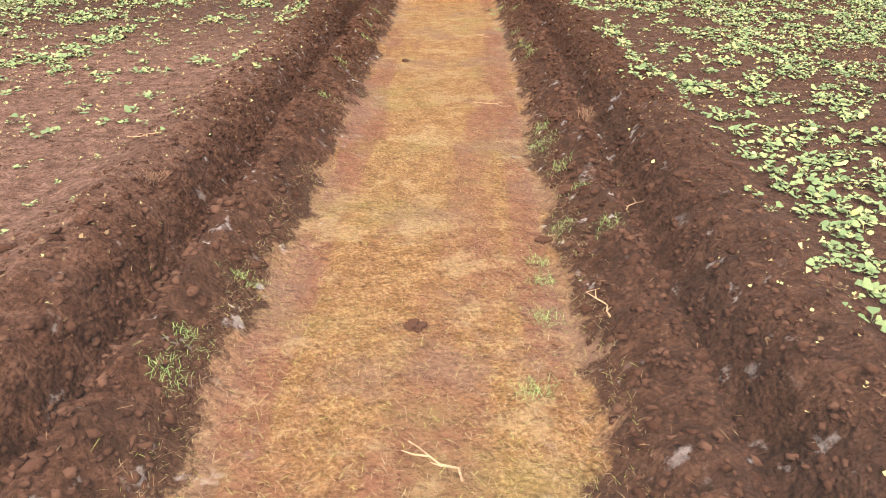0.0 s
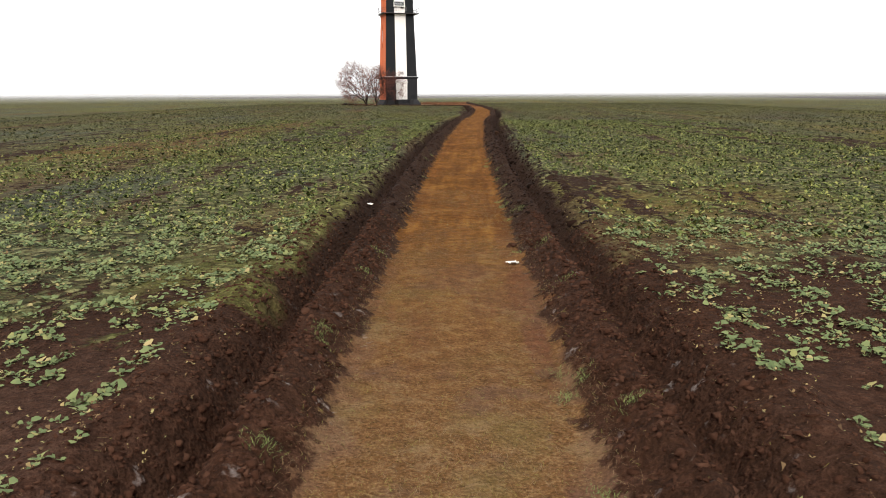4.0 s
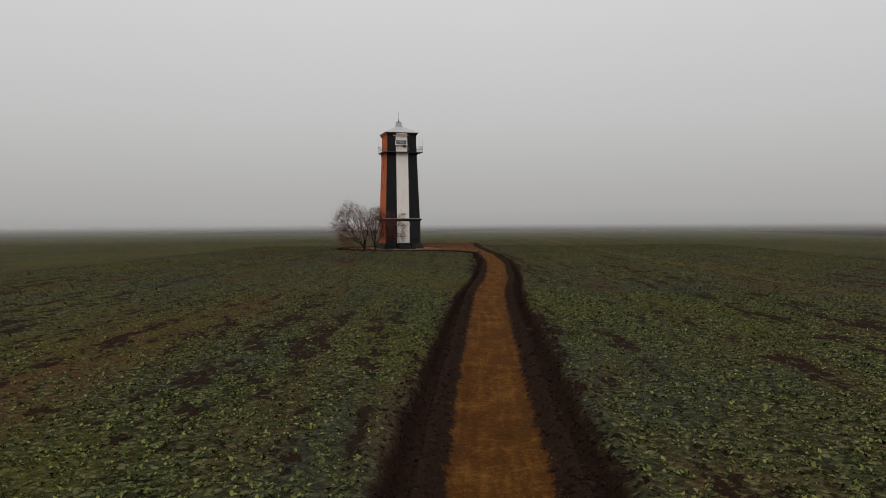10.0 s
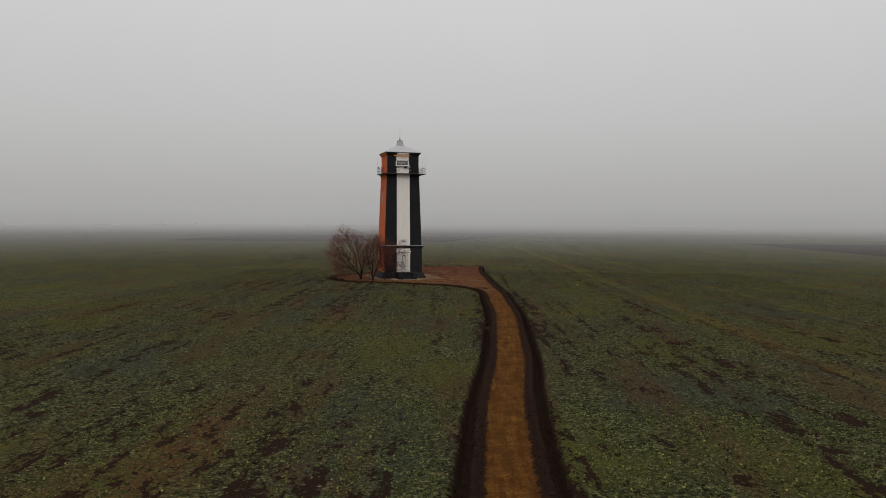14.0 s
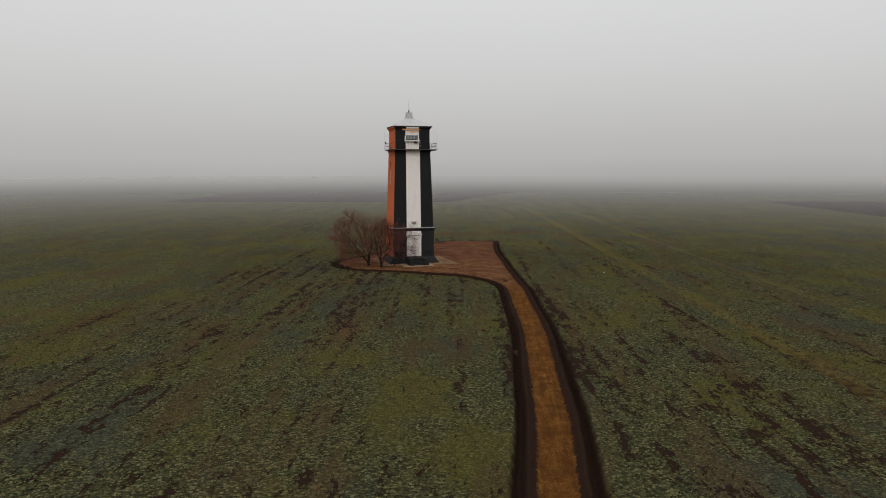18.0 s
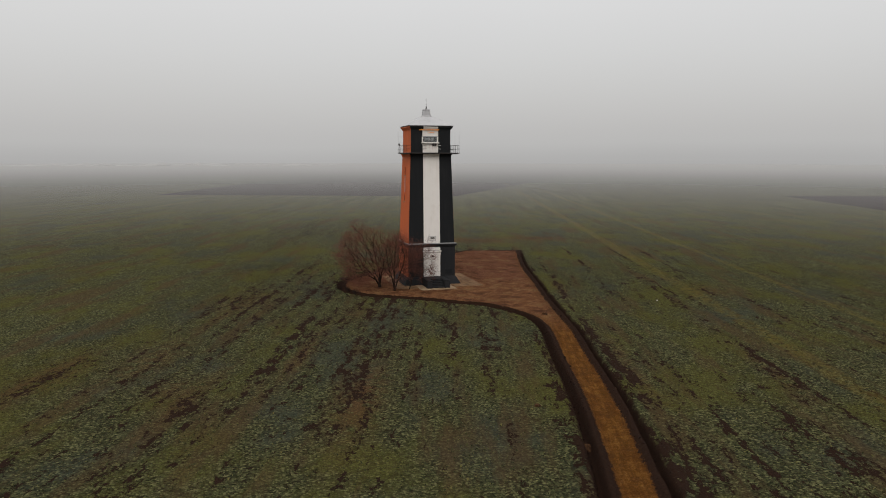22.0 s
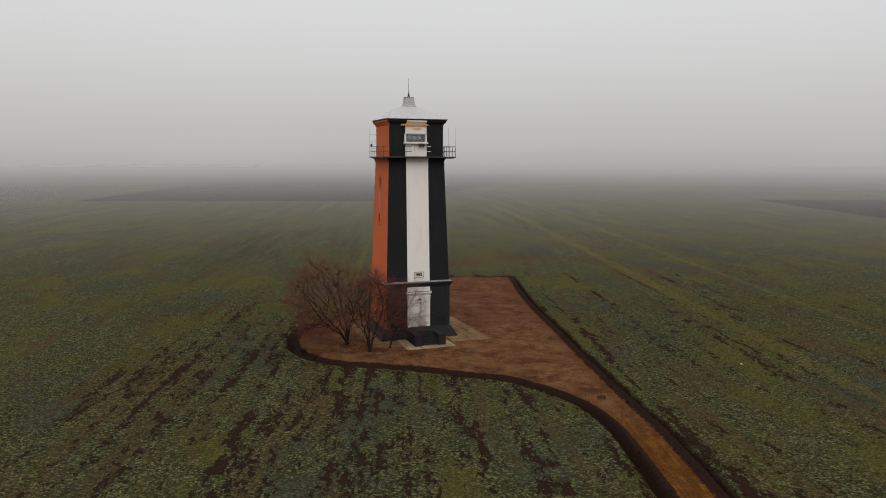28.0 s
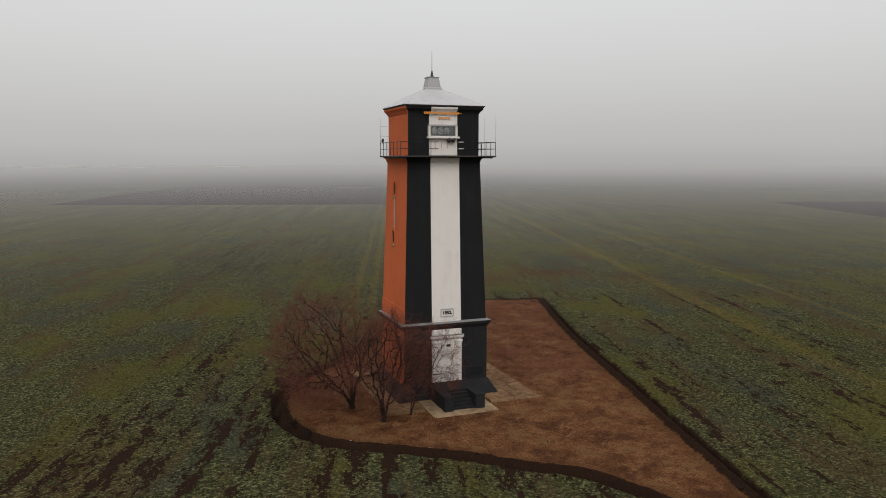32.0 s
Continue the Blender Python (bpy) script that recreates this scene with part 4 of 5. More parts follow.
# ---- bare trees ----
def build_tree(name, base, centre, radii, stems, seed, label, points=620, tip=0.0195):
    """A bare tree whose limbs grow towards points spread through its rounded crown, with a haze of fine twigs."""
    r = np.random.RandomState(seed)
    root = empty(name, label, "tree", "bare trees by the tower", at=base)
    # places in the crown that want a branch, more of them towards its skin
    q = r.normal(size=(points, 3))
    q = q / np.linalg.norm(q, axis=1)[:, None] * r.uniform(0.02, 1.0, points)[:, None] ** 0.42
    goal = np.array(centre) + q * np.array(radii) * (1 + 0.16 * np.sin(3 * q[:, :1] * 2 + seed))
    goal = goal[goal[:, 2] > 0.9]
    node, parent = [np.array((0, 0, -0.2)), np.array((0, 0, 0.12))], [-1, 0]
    for k in range(stems):
        a = 2 * math.pi * (k + 0.5 * r.rand()) / stems
        lean = np.array((math.cos(a) * r.uniform(0.25, 0.6) + centre[0] * 0.10, math.sin(a) * r.uniform(0.25, 0.6), 1.0))
        at = 1
        for _ in range(r.randint(4, 7)):
            lean = lean + np.append(r.normal(0, 0.09, 2), 0.08)
            node.append(node[at] + lean / np.linalg.norm(lean) * 0.27)
            parent.append(at)
            at = len(node) - 1
    step = 0.26
    for _ in range(48):
        have = np.array(node)
        diff = goal[:, None, :] - have[None]
        dist = np.linalg.norm(diff, axis=2)
        near = dist.argmin(1)
        want = {}
        for g, n in enumerate(near):
            if n > 1:
                want.setdefault(n, []).append(diff[g, n] / dist[g, n])
        for n, ways in want.items():
            d = np.mean(ways, 0) + r.normal(0, 0.16, 3) + (0, 0, 0.10)
            node.append(have[n] + d / (np.linalg.norm(d) + 1e-6) * step)
            parent.append(n)
        goal = goal[np.array([np.linalg.norm(np.array(node) - g, axis=1).min() > 0.30 for g in goal])]
        if len(goal) < 8 or len(node) > 2600:
            break
    n = len(node)
    kids = [[] for _ in range(n)]
    for i in range(1, n):
        kids[parent[i]].append(i)
    size = np.zeros(n)
    for i in range(n - 1, -1, -1):
        size[i] = tip if not kids[i] else sum(size[c] ** 2.45 for c in kids[i]) ** (1 / 2.45)
    limbs = bmesh.new()
    todo = [[0]]
    while todo:
        chain = todo.pop()
        while kids[chain[-1]]:
            ahead = sorted(kids[chain[-1]], key=lambda c: -size[c])
            todo += [[chain[-1], c] for c in ahead[1:]]
            chain.append(ahead[0])
        if len(chain) < 2:
            continue
        sides, rings = (8 if size[chain[1]] > 0.06 else 4), []
        pts = [Vector(node[c]) for c in chain]
        for k, p in enumerate(pts):
            d = (pts[min(k + 1, len(pts) - 1)] - pts[max(k - 1, 0)]).normalized()
            a = d.orthogonal().normalized()
            b = d.cross(a)
            w = size[chain[max(k, 1)]] * (1.25 if chain[k] < 2 else 1.0)
            rings.append([p + (a * math.cos(t) + b * math.sin(t)) * w for t in [2 * math.pi * m / sides for m in range(sides)]])
        hull(rings, limbs)
    part("trunk", limbs, M_BARK, root, "dark bare forking trunk and limbs")
    # twigs on every thin branch, each with side shoots
    rng = random.Random(seed)
    v, f = [], []

    def shoot(a, d, length, w, level):
        p, bits = a, 3 if level == 0 else 2
        for k in range(bits):
            d = (d + Vector((rng.gauss(0, 0.2), rng.gauss(0, 0.2), rng.gauss(0.03, 0.17)))).normalized()
            e = p + d * length / bits
            s1 = d.orthogonal().normalized() * w
            t1 = d.cross(s1)
            i = len(v)
            v.extend(tuple(x) for x in (p + s1, p - s1 * 0.5 + t1, p - s1 * 0.5 - t1, e + s1 * 0.6, e - s1 * 0.3 + t1 * 0.6, e - s1 * 0.3 - t1 * 0.6))
            f.extend(((i, i + 1, i + 4, i + 3), (i + 1, i + 2, i + 5, i + 4), (i + 2, i, i + 3, i + 5)))
            if level < 1:
                for _ in range(2):
                    shoot(e, (d + Vector((rng.gauss(0, 0.6), rng.gauss(0, 0.6), rng.gauss(0.05, 0.5)))).normalized(), length * rng.uniform(0.4, 0.8), w * 0.7, level + 1)
            p = e

    mid = Vector(centre)
    for i in range(2, n):
        if size[i] < tip * 2.2:
            out = (Vector(node[i]) - mid).normalized()
            skin = math.sqrt(sum(((node[i][m] - centre[m]) / radii[m]) ** 2 for m in range(3)))
            for _ in range((4 if kids[i] else 8) if skin > 0.70 else 1):
                d = (Vector(node[i]) - Vector(node[parent[i]])).normalized() * 0.6 + out * 0.5 + Vector((rng.gauss(0, 0.5), rng.gauss(0, 0.5), rng.gauss(0, 0.5)))
                shoot(Vector(node[i]), d.normalized(), rng.uniform(0.35, 1.1), 0.0043, 0)
    tagged(obj("crown", v, f, M_TWIG, root), "fine reddish brown twigs", kind="stuff")
    return root


build_tree("bare_tree", (-7.1, -3.4, 0), (-1.6, 0.0, 4.3), (4.5, 4.0, 3.5), 5, 3, "bare many-stemmed tree with reddish twigs on the clearing", 520)
build_tree("bare_tree", (-5.8, -6.7, 0), (0.2, 0.1, 4.1), (2.8, 2.7, 3.1), 5, 8, "bare many-stemmed tree standing close to the tower", 330)
build_tree("bare_sapling", (-3.75, -6.1, 0), (1.5, -0.1, 3.7), (2.2, 1.4, 2.3), 2, 12, "slender bare sapling whose twigs reach before the door", 150, 0.012)


# ---- far woods at the rim of the plain, coloured pale for distance haze ----
# the grey has the haze of the distance put into the base colour
M_FAR_WOOD = speckled("haze_painted_wood", (0.335, 0.333, 0.330), (0.315, 0.313, 0.310), 0.05, 1.0)


def build_far_woods():
    """A low uneven line of woods, rounded lumps of crown side by side."""
    r = np.random.RandomState(77)
    bm = bmesh.new()
    for _ in range(150):
        a = radians(r.choice((r.uniform(4, 34), r.uniform(-8, 30))))
        far = r.uniform(1500, 1800)
        h = r.uniform(1.6, 5.0) * (0.4 + 0.6 * abs(math.sin(a * 23)))
        m = pose(-17 - far * math.sin(a), -60 + far * math.cos(a), 1.0, 0, 0, math.degrees(a)) @ Matrix.Diagonal((r.uniform(10, 34), 8, h, 1))
        bmesh.ops.create_icosphere(bm, subdivisions=2, radius=1.0, matrix=m)
    for v in bm.verts:
        v.co.z *= 1 + 0.35 * noise.noise(v.co * 0.11)
    return tagged(part("far_woods", bm, M_FAR_WOOD), "far line of woods painted in a pale haze grey", "woods", kind="stuff")


far_woods = build_far_woods()


# ---- pale sheet that paints haze over the far fields, denser outwards ----
def haze_sheet_mat():
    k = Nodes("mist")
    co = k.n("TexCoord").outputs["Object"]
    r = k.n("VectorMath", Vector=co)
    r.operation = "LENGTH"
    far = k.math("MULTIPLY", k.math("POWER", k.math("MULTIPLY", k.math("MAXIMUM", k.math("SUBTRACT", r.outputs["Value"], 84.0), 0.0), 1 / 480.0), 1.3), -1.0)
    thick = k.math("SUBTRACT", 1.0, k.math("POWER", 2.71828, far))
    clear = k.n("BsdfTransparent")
    # the sheet's even grey and growing opacity stand in for haze with distance
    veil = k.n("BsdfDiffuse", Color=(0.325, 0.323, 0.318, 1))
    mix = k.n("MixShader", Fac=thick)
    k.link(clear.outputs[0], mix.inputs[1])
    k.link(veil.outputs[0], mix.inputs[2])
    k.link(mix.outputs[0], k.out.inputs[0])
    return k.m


def build_haze_sheet():
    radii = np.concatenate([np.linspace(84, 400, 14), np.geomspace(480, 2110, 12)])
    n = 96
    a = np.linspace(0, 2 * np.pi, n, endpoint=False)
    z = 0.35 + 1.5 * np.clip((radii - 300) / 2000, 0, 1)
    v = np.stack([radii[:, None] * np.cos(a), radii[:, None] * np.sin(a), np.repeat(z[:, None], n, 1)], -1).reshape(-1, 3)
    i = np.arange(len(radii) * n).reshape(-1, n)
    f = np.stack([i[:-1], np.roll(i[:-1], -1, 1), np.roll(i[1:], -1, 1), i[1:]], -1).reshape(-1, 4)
    ob = obj("backdrop", v, f, haze_sheet_mat(), smooth=True)
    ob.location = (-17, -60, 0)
    return tagged(ob, "thin pale sheet over the far fields, painting distance haze", "mist", kind="structure")


mist = build_haze_sheet()


# ---- scattered growth and soil ----
def along(u, v):
    """Places from metres along the track and to the right of its middle."""
    cu, cv = (mid_line - O) @ AX, (mid_line - O) @ NX
    v = v + np.interp(u, cu, cv)
    return O + u[:, None] * AX + v[:, None] * NX


def heights(p):
    d = edge_distance(p)
    return relief(p, d), d


def rosettes(name, p, z, leaves, size, seed, label, mat, fine=True):
    """Low plants: leaves that spread from the root, fold along the rib and droop at the tip."""
    r = np.random.RandomState(seed)
    n = len(p)
    s = (size * r.uniform(0.45, 1.45, n))[:, None]
    a = r.uniform(0, 2 * np.pi, n)[:, None] + np.arange(leaves) * 2.4 + r.uniform(-0.4, 0.4, (n, leaves))
    ln = s * r.uniform(0.45, 1.25, (n, leaves))
    wd = ln * r.uniform(0.30, 0.58, (n, leaves))
    up = r.uniform(0.05, 0.9 if fine else 1.05, (n, leaves)) * ln
    tilt = r.uniform(-1, 1, (n, leaves)) * wd * (0.5 if fine else 0.8)
    ca, sa = np.cos(a), np.sin(a)
    base = np.concatenate([p, z[:, None]], 1)[:, None, :]

    def at(t, w, h):
        return base + np.stack([ca * t - sa * w, sa * t + ca * w, h], -1)

    if fine:
        # a thin stalk, then a broad lobed blade folded along its rib
        rows = [at(ln * 0.02, 0 * wd, 0 * up), at(ln * 0.36, -wd * 0.10, up * 0.62), at(ln * 0.36, wd * 0.10, up * 0.62),
                at(ln * 0.55, -wd * 0.82, up * 0.86 + tilt), at(ln * 0.60, 0 * wd, up * 0.80), at(ln * 0.52, wd * 0.86, up * 0.86 - tilt),
                at(ln * 0.88, -wd * 0.90, up * 0.94 + tilt), at(ln * 0.92, 0 * wd, up * 0.92), at(ln * 0.90, wd * 0.84, up * 0.92 - tilt), at(ln * 1.12, wd * 0.1, up * 0.70)]
        tri = [(0, 2, 1), (1, 2, 4), (1, 4, 3), (2, 5, 4), (3, 4, 6), (4, 7, 6), (4, 5, 8), (4, 8, 7), (6, 7, 9), (7, 8, 9)]
    else:
        rows = [at(ln * 0.05, 0 * wd, 0 * up), at(ln * 0.58, -wd * 1.05, up * 0.8 + tilt), at(ln * 0.55, wd * 1.05, up * 0.8 - tilt), at(ln * 1.02, wd * 0.1, up * 0.75)]
        tri = [(0, 2, 1), (1, 2, 3)]
    v = np.stack(rows, 2).reshape(-1, 3)
    k = len(rows)
    i = (np.arange(n * leaves) * k)[:, None, None]
    f = (i + np.array(tri)[None]).reshape(-1, 3)
    return tagged(obj(name, v, f, mat), label, "crop", kind="stuff")


M_CROP = leafy("crop_leaves", ((0.0, (0.060, 0.080, 0.034)), (0.4, (0.086, 0.108, 0.045)), (0.80, (0.122, 0.140, 0.057)), (0.92, (0.170, 0.160, 0.060)), (1.0, (0.25, 0.19, 0.090))), 0.5)
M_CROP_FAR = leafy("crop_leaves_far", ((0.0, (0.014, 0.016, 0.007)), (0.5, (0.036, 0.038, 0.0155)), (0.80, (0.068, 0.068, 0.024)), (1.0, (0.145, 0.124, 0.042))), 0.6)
M_CROP_MID = leafy("crop_leaves_mid", ((0.0, (0.020, 0.028, 0.010)), (0.5, (0.062, 0.076, 0.022)), (0.80, (0.130, 0.144, 0.042)), (1.0, (0.22, 0.208, 0.064))), 0.55)
M_STRAW = leafy("dead_grass", ((0.0, (0.075, 0.037, 0.019)), (0.45, (0.145, 0.088, 0.044)), (0.8, (0.21, 0.15, 0.085)), (0.9, (0.16, 0.15, 0.04)), (1.0, (0.20, 0.19, 0.05))), 0.8)
M_GRASS = leafy("green_grass", ((0.0, (0.070, 0.100, 0.030)), (1.0, (0.170, 0.195, 0.070))), 0.6)


def sow(n, u0, u1, reach, seed, keep=1.0, inner=0.9):
    """Places in the field where the crop stands, n tries on both hands of the track."""
    r = np.random.RandomState(seed)
    u, v = r.uniform(u0, u1, n), r.uniform(-reach, reach, n)
    p = along(u, v)
    z, d = heights(p)
    c = np.maximum(cover(p[:, 0], p[:, 1], d), 0.07 * (d > 1.5))
    clump = np.clip((value_noise(p[:, 0], p[:, 1], 0.42, 19, 2) - 0.36) / 0.16, 0, 1)
    sear = bareness(p[:, 0], p[:, 1], SEAR)
    ok = (d > inner) & (c * (clump if u0 < 0 else 1.0) * (1 - 0.8 * sear) * keep > r.rand(n))
    return p[ok], z[ok]


p, z = sow(39000, -9.2, 12, 10, 21)
rosettes("crop_plants", p, z, 5, 0.060, 22, "low leafy green crop rosettes on dark soil", M_CROP)
p, z = sow(62000, 10, 62, 18, 23)
rosettes("crop_plants", p, z, 4, 0.064, 24, "low leafy green crop rosettes beside the track", M_CROP_MID, fine=False)
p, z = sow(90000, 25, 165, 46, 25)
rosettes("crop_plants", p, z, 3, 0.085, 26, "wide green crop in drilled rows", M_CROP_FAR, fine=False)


n = 15000
q = np.random.RandomState(61)
p = along(q.uniform(-9.2, 14, n), np.where(q.rand(n) < 0.5, -1, 1) * q.uniform(1.9, 9.0, n))
z, d = heights(p)
ok = (d > 1.0) & (value_noise(p[:, 0], p[:, 1], 0.9, 62, 2) + 0.4 * q.rand(n) > 0.62)
M_LITTER = leafy("withered_leaves", ((0.0, (0.060, 0.036, 0.020)), (0.5, (0.145, 0.095, 0.045)), (0.85, (0.24, 0.19, 0.085)), (1.0, (0.15, 0.17, 0.07))), 0.8)
rosettes("withered_leaves", p[ok], z[ok] + 0.006, 2, 0.025, 63, "small withered yellow leaves scattered between the crop", M_LITTER, fine=False)


def blades(name, p, z, length, width, seed, mat, label, category, flat=0.5):
    """Single bent blades of grass or straws."""
    r = np.random.RandomState(seed)
    n = len(p)
    ln, a = length * r.uniform(0.4, 1.5, n), r.uniform(0, 2 * np.pi, n)
    rise = ln * (1 - flat) * r.uniform(0.2, 1.0, n)
    run = np.sqrt(np.maximum(ln**2 - rise**2, 0))
    c, s = np.cos(a), np.sin(a)
    w = width * r.uniform(0.6, 1.4, n)
    x, y = p.T
    zz = z + 0.004
    v = np.stack([np.stack([x - s * w, y + c * w, zz], -1), np.stack([x + s * w, y - c * w, zz], -1),
                  np.stack([x + c * run * 0.55 + s * w, y + s * run * 0.55 - c * w, zz + rise * 0.75], -1),
                  np.stack([x + c * run * 0.55 - s * w, y + s * run * 0.55 + c * w, zz + rise * 0.75], -1),
                  np.stack([x + c * run, y + s * run, zz + rise * 0.9 + 0.002], -1)], 1).reshape(-1, 3)
    i = (np.arange(n) * 5)[:, None, None]
    f = (i + np.array([(0, 1, 2), (0, 2, 3), (3, 2, 4)])[None]).reshape(-1, 3)
    return tagged(obj(name, v, f, mat), label, category, kind="stuff")


r = np.random.RandomState(31)
n = 105000
p = along(r.uniform(-9.2, 16, n), r.uniform(-1.15, 1.15, n))
z, d = heights(p)
ok = (d < 0.08) & (value_noise(p[:, 0], p[:, 1], 0.8, 32, 3) + r.rand(n) * 0.45 > 0.62)
blades("dead_grass", p[ok], z[ok], 0.046, 0.0008, 33, M_STRAW, "flattened dry yellow grass on the track", "grass", 0.6)
n = 40000
p = along(r.uniform(16, 100, n), r.uniform(-1.1, 1.1, n))
z, d = heights(p)
ok = (d < 0.05) & (value_noise(p[:, 0], p[:, 1], 1.6, 32, 3) + r.rand(n) * 0.4 > 0.66)
M_AMBER = leafy("amber_grass", ((0.0, (0.050, 0.018, 0.004)), (0.6, (0.120, 0.050, 0.010)), (1.0, (0.230, 0.115, 0.028))), 0.8)
blades("dead_grass", p[ok], z[ok], 0.09, 0.003, 34, M_AMBER, "dry yellow grass along the track", "grass", 0.7)
n = 9500
p = along(r.uniform(-9.2, 30, n), r.uniform(-4.5, 4.5, n))
z, d = heights(p)
ok = (d > 0.0) & (d < 2.6)
blades("straw", p[ok], z[ok] + 0.012, 0.06, 0.0010, 35, M_STRAW, "loose pale straws on the ploughed soil", "straw", 0.93)
# green tufts along the edges of the track
u0, v0 = r.uniform(-6, 26, 46), np.where(r.rand(46) < 0.65, 1.0, -1.0) * r.uniform(0.78, 1.22, 46)
u0[:5], v0[:5] = (-4.6, -5.4, -3.2, -2.4, 1.5), (1.12, 1.2, 0.95, -1.2, -1.15)
m = np.repeat(np.arange(46), 95)
p = along(u0[m] + r.normal(0, 0.06, len(m)), v0[m] + r.normal(0, 0.05, len(m)))
spots = np.array([(-35.13, -150.8), (-35.05, -150.55), (-35.62, -151.8), (-36.93, -150.46), (-37.33, -151.39), (-37.23, -151.14), (-35.3, -151.2)])
p = np.vstack([p, (spots[:, None, :] + r.normal(0, 0.05, (len(spots), 110, 2))).reshape(-1, 2)])
blades("grass_tufts", p, heights(p)[0], 0.044, 0.0013, 36, M_GRASS, "fresh green grass tufts at the track edge", "grass", 0.15)


def clods(name, p, z, size, seed, label, mat=None):
    """Broken lumps of ploughed earth, each an uneven solid."""
    r = np.random.RandomState(seed)
    t = (1 + 5**0.5) / 2
    ico = np.array([(-1, t, 0), (1, t, 0), (-1, -t, 0), (1, -t, 0), (0, -1, t), (0, 1, t), (0, -1, -t), (0, 1, -t), (t, 0, -1), (t, 0, 1), (-t, 0, -1), (-t, 0, 1)]) / 1.9
    tri = np.array([(0, 11, 5), (0, 5, 1), (0, 1, 7), (0, 7, 10), (0, 10, 11), (1, 5, 9), (5, 11, 4), (11, 10, 2), (10, 7, 6), (7, 1, 8),
                    (3, 9, 4), (3, 4, 2), (3, 2, 6), (3, 6, 8), (3, 8, 9), (4, 9, 5), (2, 4, 11), (6, 2, 10), (8, 6, 7), (9, 8, 1)])
    n = len(p)
    s = size * np.exp(np.clip(r.normal(0, 0.5, n), -1, 0.95))
    v = ico[None] * r.uniform(0.30, 1.6, (n, 12, 1)) * (s[:, None] * r.uniform(0.6, 1.3, (n, 3)))[:, None, :]
    a = r.uniform(0, 6.3, n)
    c, sn = np.cos(a)[:, None], np.sin(a)[:, None]
    v = np.stack([v[..., 0] * c - v[..., 1] * sn, v[..., 0] * sn + v[..., 1] * c, v[..., 2] * 0.7], -1)
    v += np.concatenate([p, (z - s * 0.30)[:, None]], 1)[:, None, :]
    f = (np.arange(n) * 12)[:, None, None] + tri[None]
    return tagged(obj(name, v.reshape(-1, 3), f.reshape(-1, 3), mat or M_CLOD), label, "soil", kind="stuff")


def clod_mat():
    k = Nodes("clod_soil")
    g = k.n("NewGeometry")
    c = k.ramp(g.outputs["Random Per Island"], (0.0, (0.020, 0.0086, 0.0051)), (0.7, (0.036, 0.0161, 0.0097)), (1.0, (0.052, 0.0250, 0.0154)))
    f = k.noise(30, 4, 0.7)
    c = k.mix(k.math("MULTIPLY", k.step(f, 0.5, 0.75), 0.5), c, (0.055, 0.030, 0.019))
    return k.done(c, 0.95, bump=f, strength=0.8, distance=0.02, spec=0.02)


M_CLOD = clod_mat()
# darker copy of the clod soil for the furrows farther along
M_CLOD_DARK = speckled("dark_clod_soil", (0.0175, 0.0088, 0.0058), (0.0070, 0.0036, 0.0025), 9, 0.95, 0.02)
n = 42000
p = along(r.uniform(-9.2, 11, n), np.where(r.rand(n) < 0.5, -1, 1) * r.uniform(0.95, 3.1, n))
z, d = heights(p)
ok = (d > -0.03) & (d < 1.75) & (r.rand(n) < np.clip(1.25 - d * 0.55, 0.1, 1))
clods("soil_clods", p[ok], z[ok], 0.0170, 41, "dark crumbling clods along the ploughed furrow")
n = 14000
p = along(r.uniform(-9.2, 12, n), np.where(r.rand(n) < 0.5, -1, 1) * r.uniform(2.3, 8.0, n))
z, d = heights(p)
ok = (d > 1.3) & (r.rand(n) < np.clip(1.5 - d * 0.22, 0.15, 1))
clods("soil_crumbs", p[ok], z[ok], 0.011, 44, "dry brown crumbs of soil between the crop plants")
n = 7500
p = along(r.uniform(11, 60, n), np.where(r.rand(n) < 0.5, -1, 1) * r.uniform(0.95, 2.7, n))
z, d = heights(p)
ok = (d > -0.03) & (d < 1.5)
clods("soil_clods", p[ok], z[ok], 0.036, 42, "dark clods along the furrows beside the track", M_CLOD_DARK)
n = 20000
p = np.column_stack([r.uniform(-14, 26, n), r.uniform(-72, 30, n)])
z, d = heights(p)
ok = (d > -0.03) & (d < 1.5)
clods("soil_clods", p[ok], z[ok], 0.055, 43, "dark clods of the furrow round the clearing", M_CLOD_DARK)



# dry grass of the clearing, ranker behind the tower
n = 90000
p = np.column_stack([r.uniform(-12, 24, n), r.uniform(-32, 30, n)])
z, d = heights(p)
tuft = value_noise(p[:, 0], p[:, 1], 1.5, 51, 3) + 0.08 * np.clip((p[:, 1] + 4) / 8, 0, 1)
free = (np.abs(p[:, 0]) > 3.8) | (p[:, 1] < -7.4) | (p[:, 1] > 3.3)
ok = (d < -0.15) & free & (tuft + 0.35 * r.rand(n) > 0.66) & ~((p[:, 0] > -5.2) & (p[:, 0] < 6.3) & (p[:, 1] > -5.9) & (p[:, 1] < 5.0))
M_RED_GRASS = leafy("withered_grass", ((0.0, (0.040, 0.015, 0.008)), (0.5, (0.105, 0.043, 0.021)), (0.9, (0.20, 0.090, 0.042)), (1.0, (0.29, 0.165, 0.080))), 0.9)
blades("withered_grass", p[ok], z[ok], 0.30, 0.010, 52, M_RED_GRASS, "withered red-brown grass on the clearing", "grass", 0.45)


# ---- small things on the track, the furrow and the clearing ----
def on_ground(x, y):
    return float(heights(np.array([(x, y)]))[0][0])


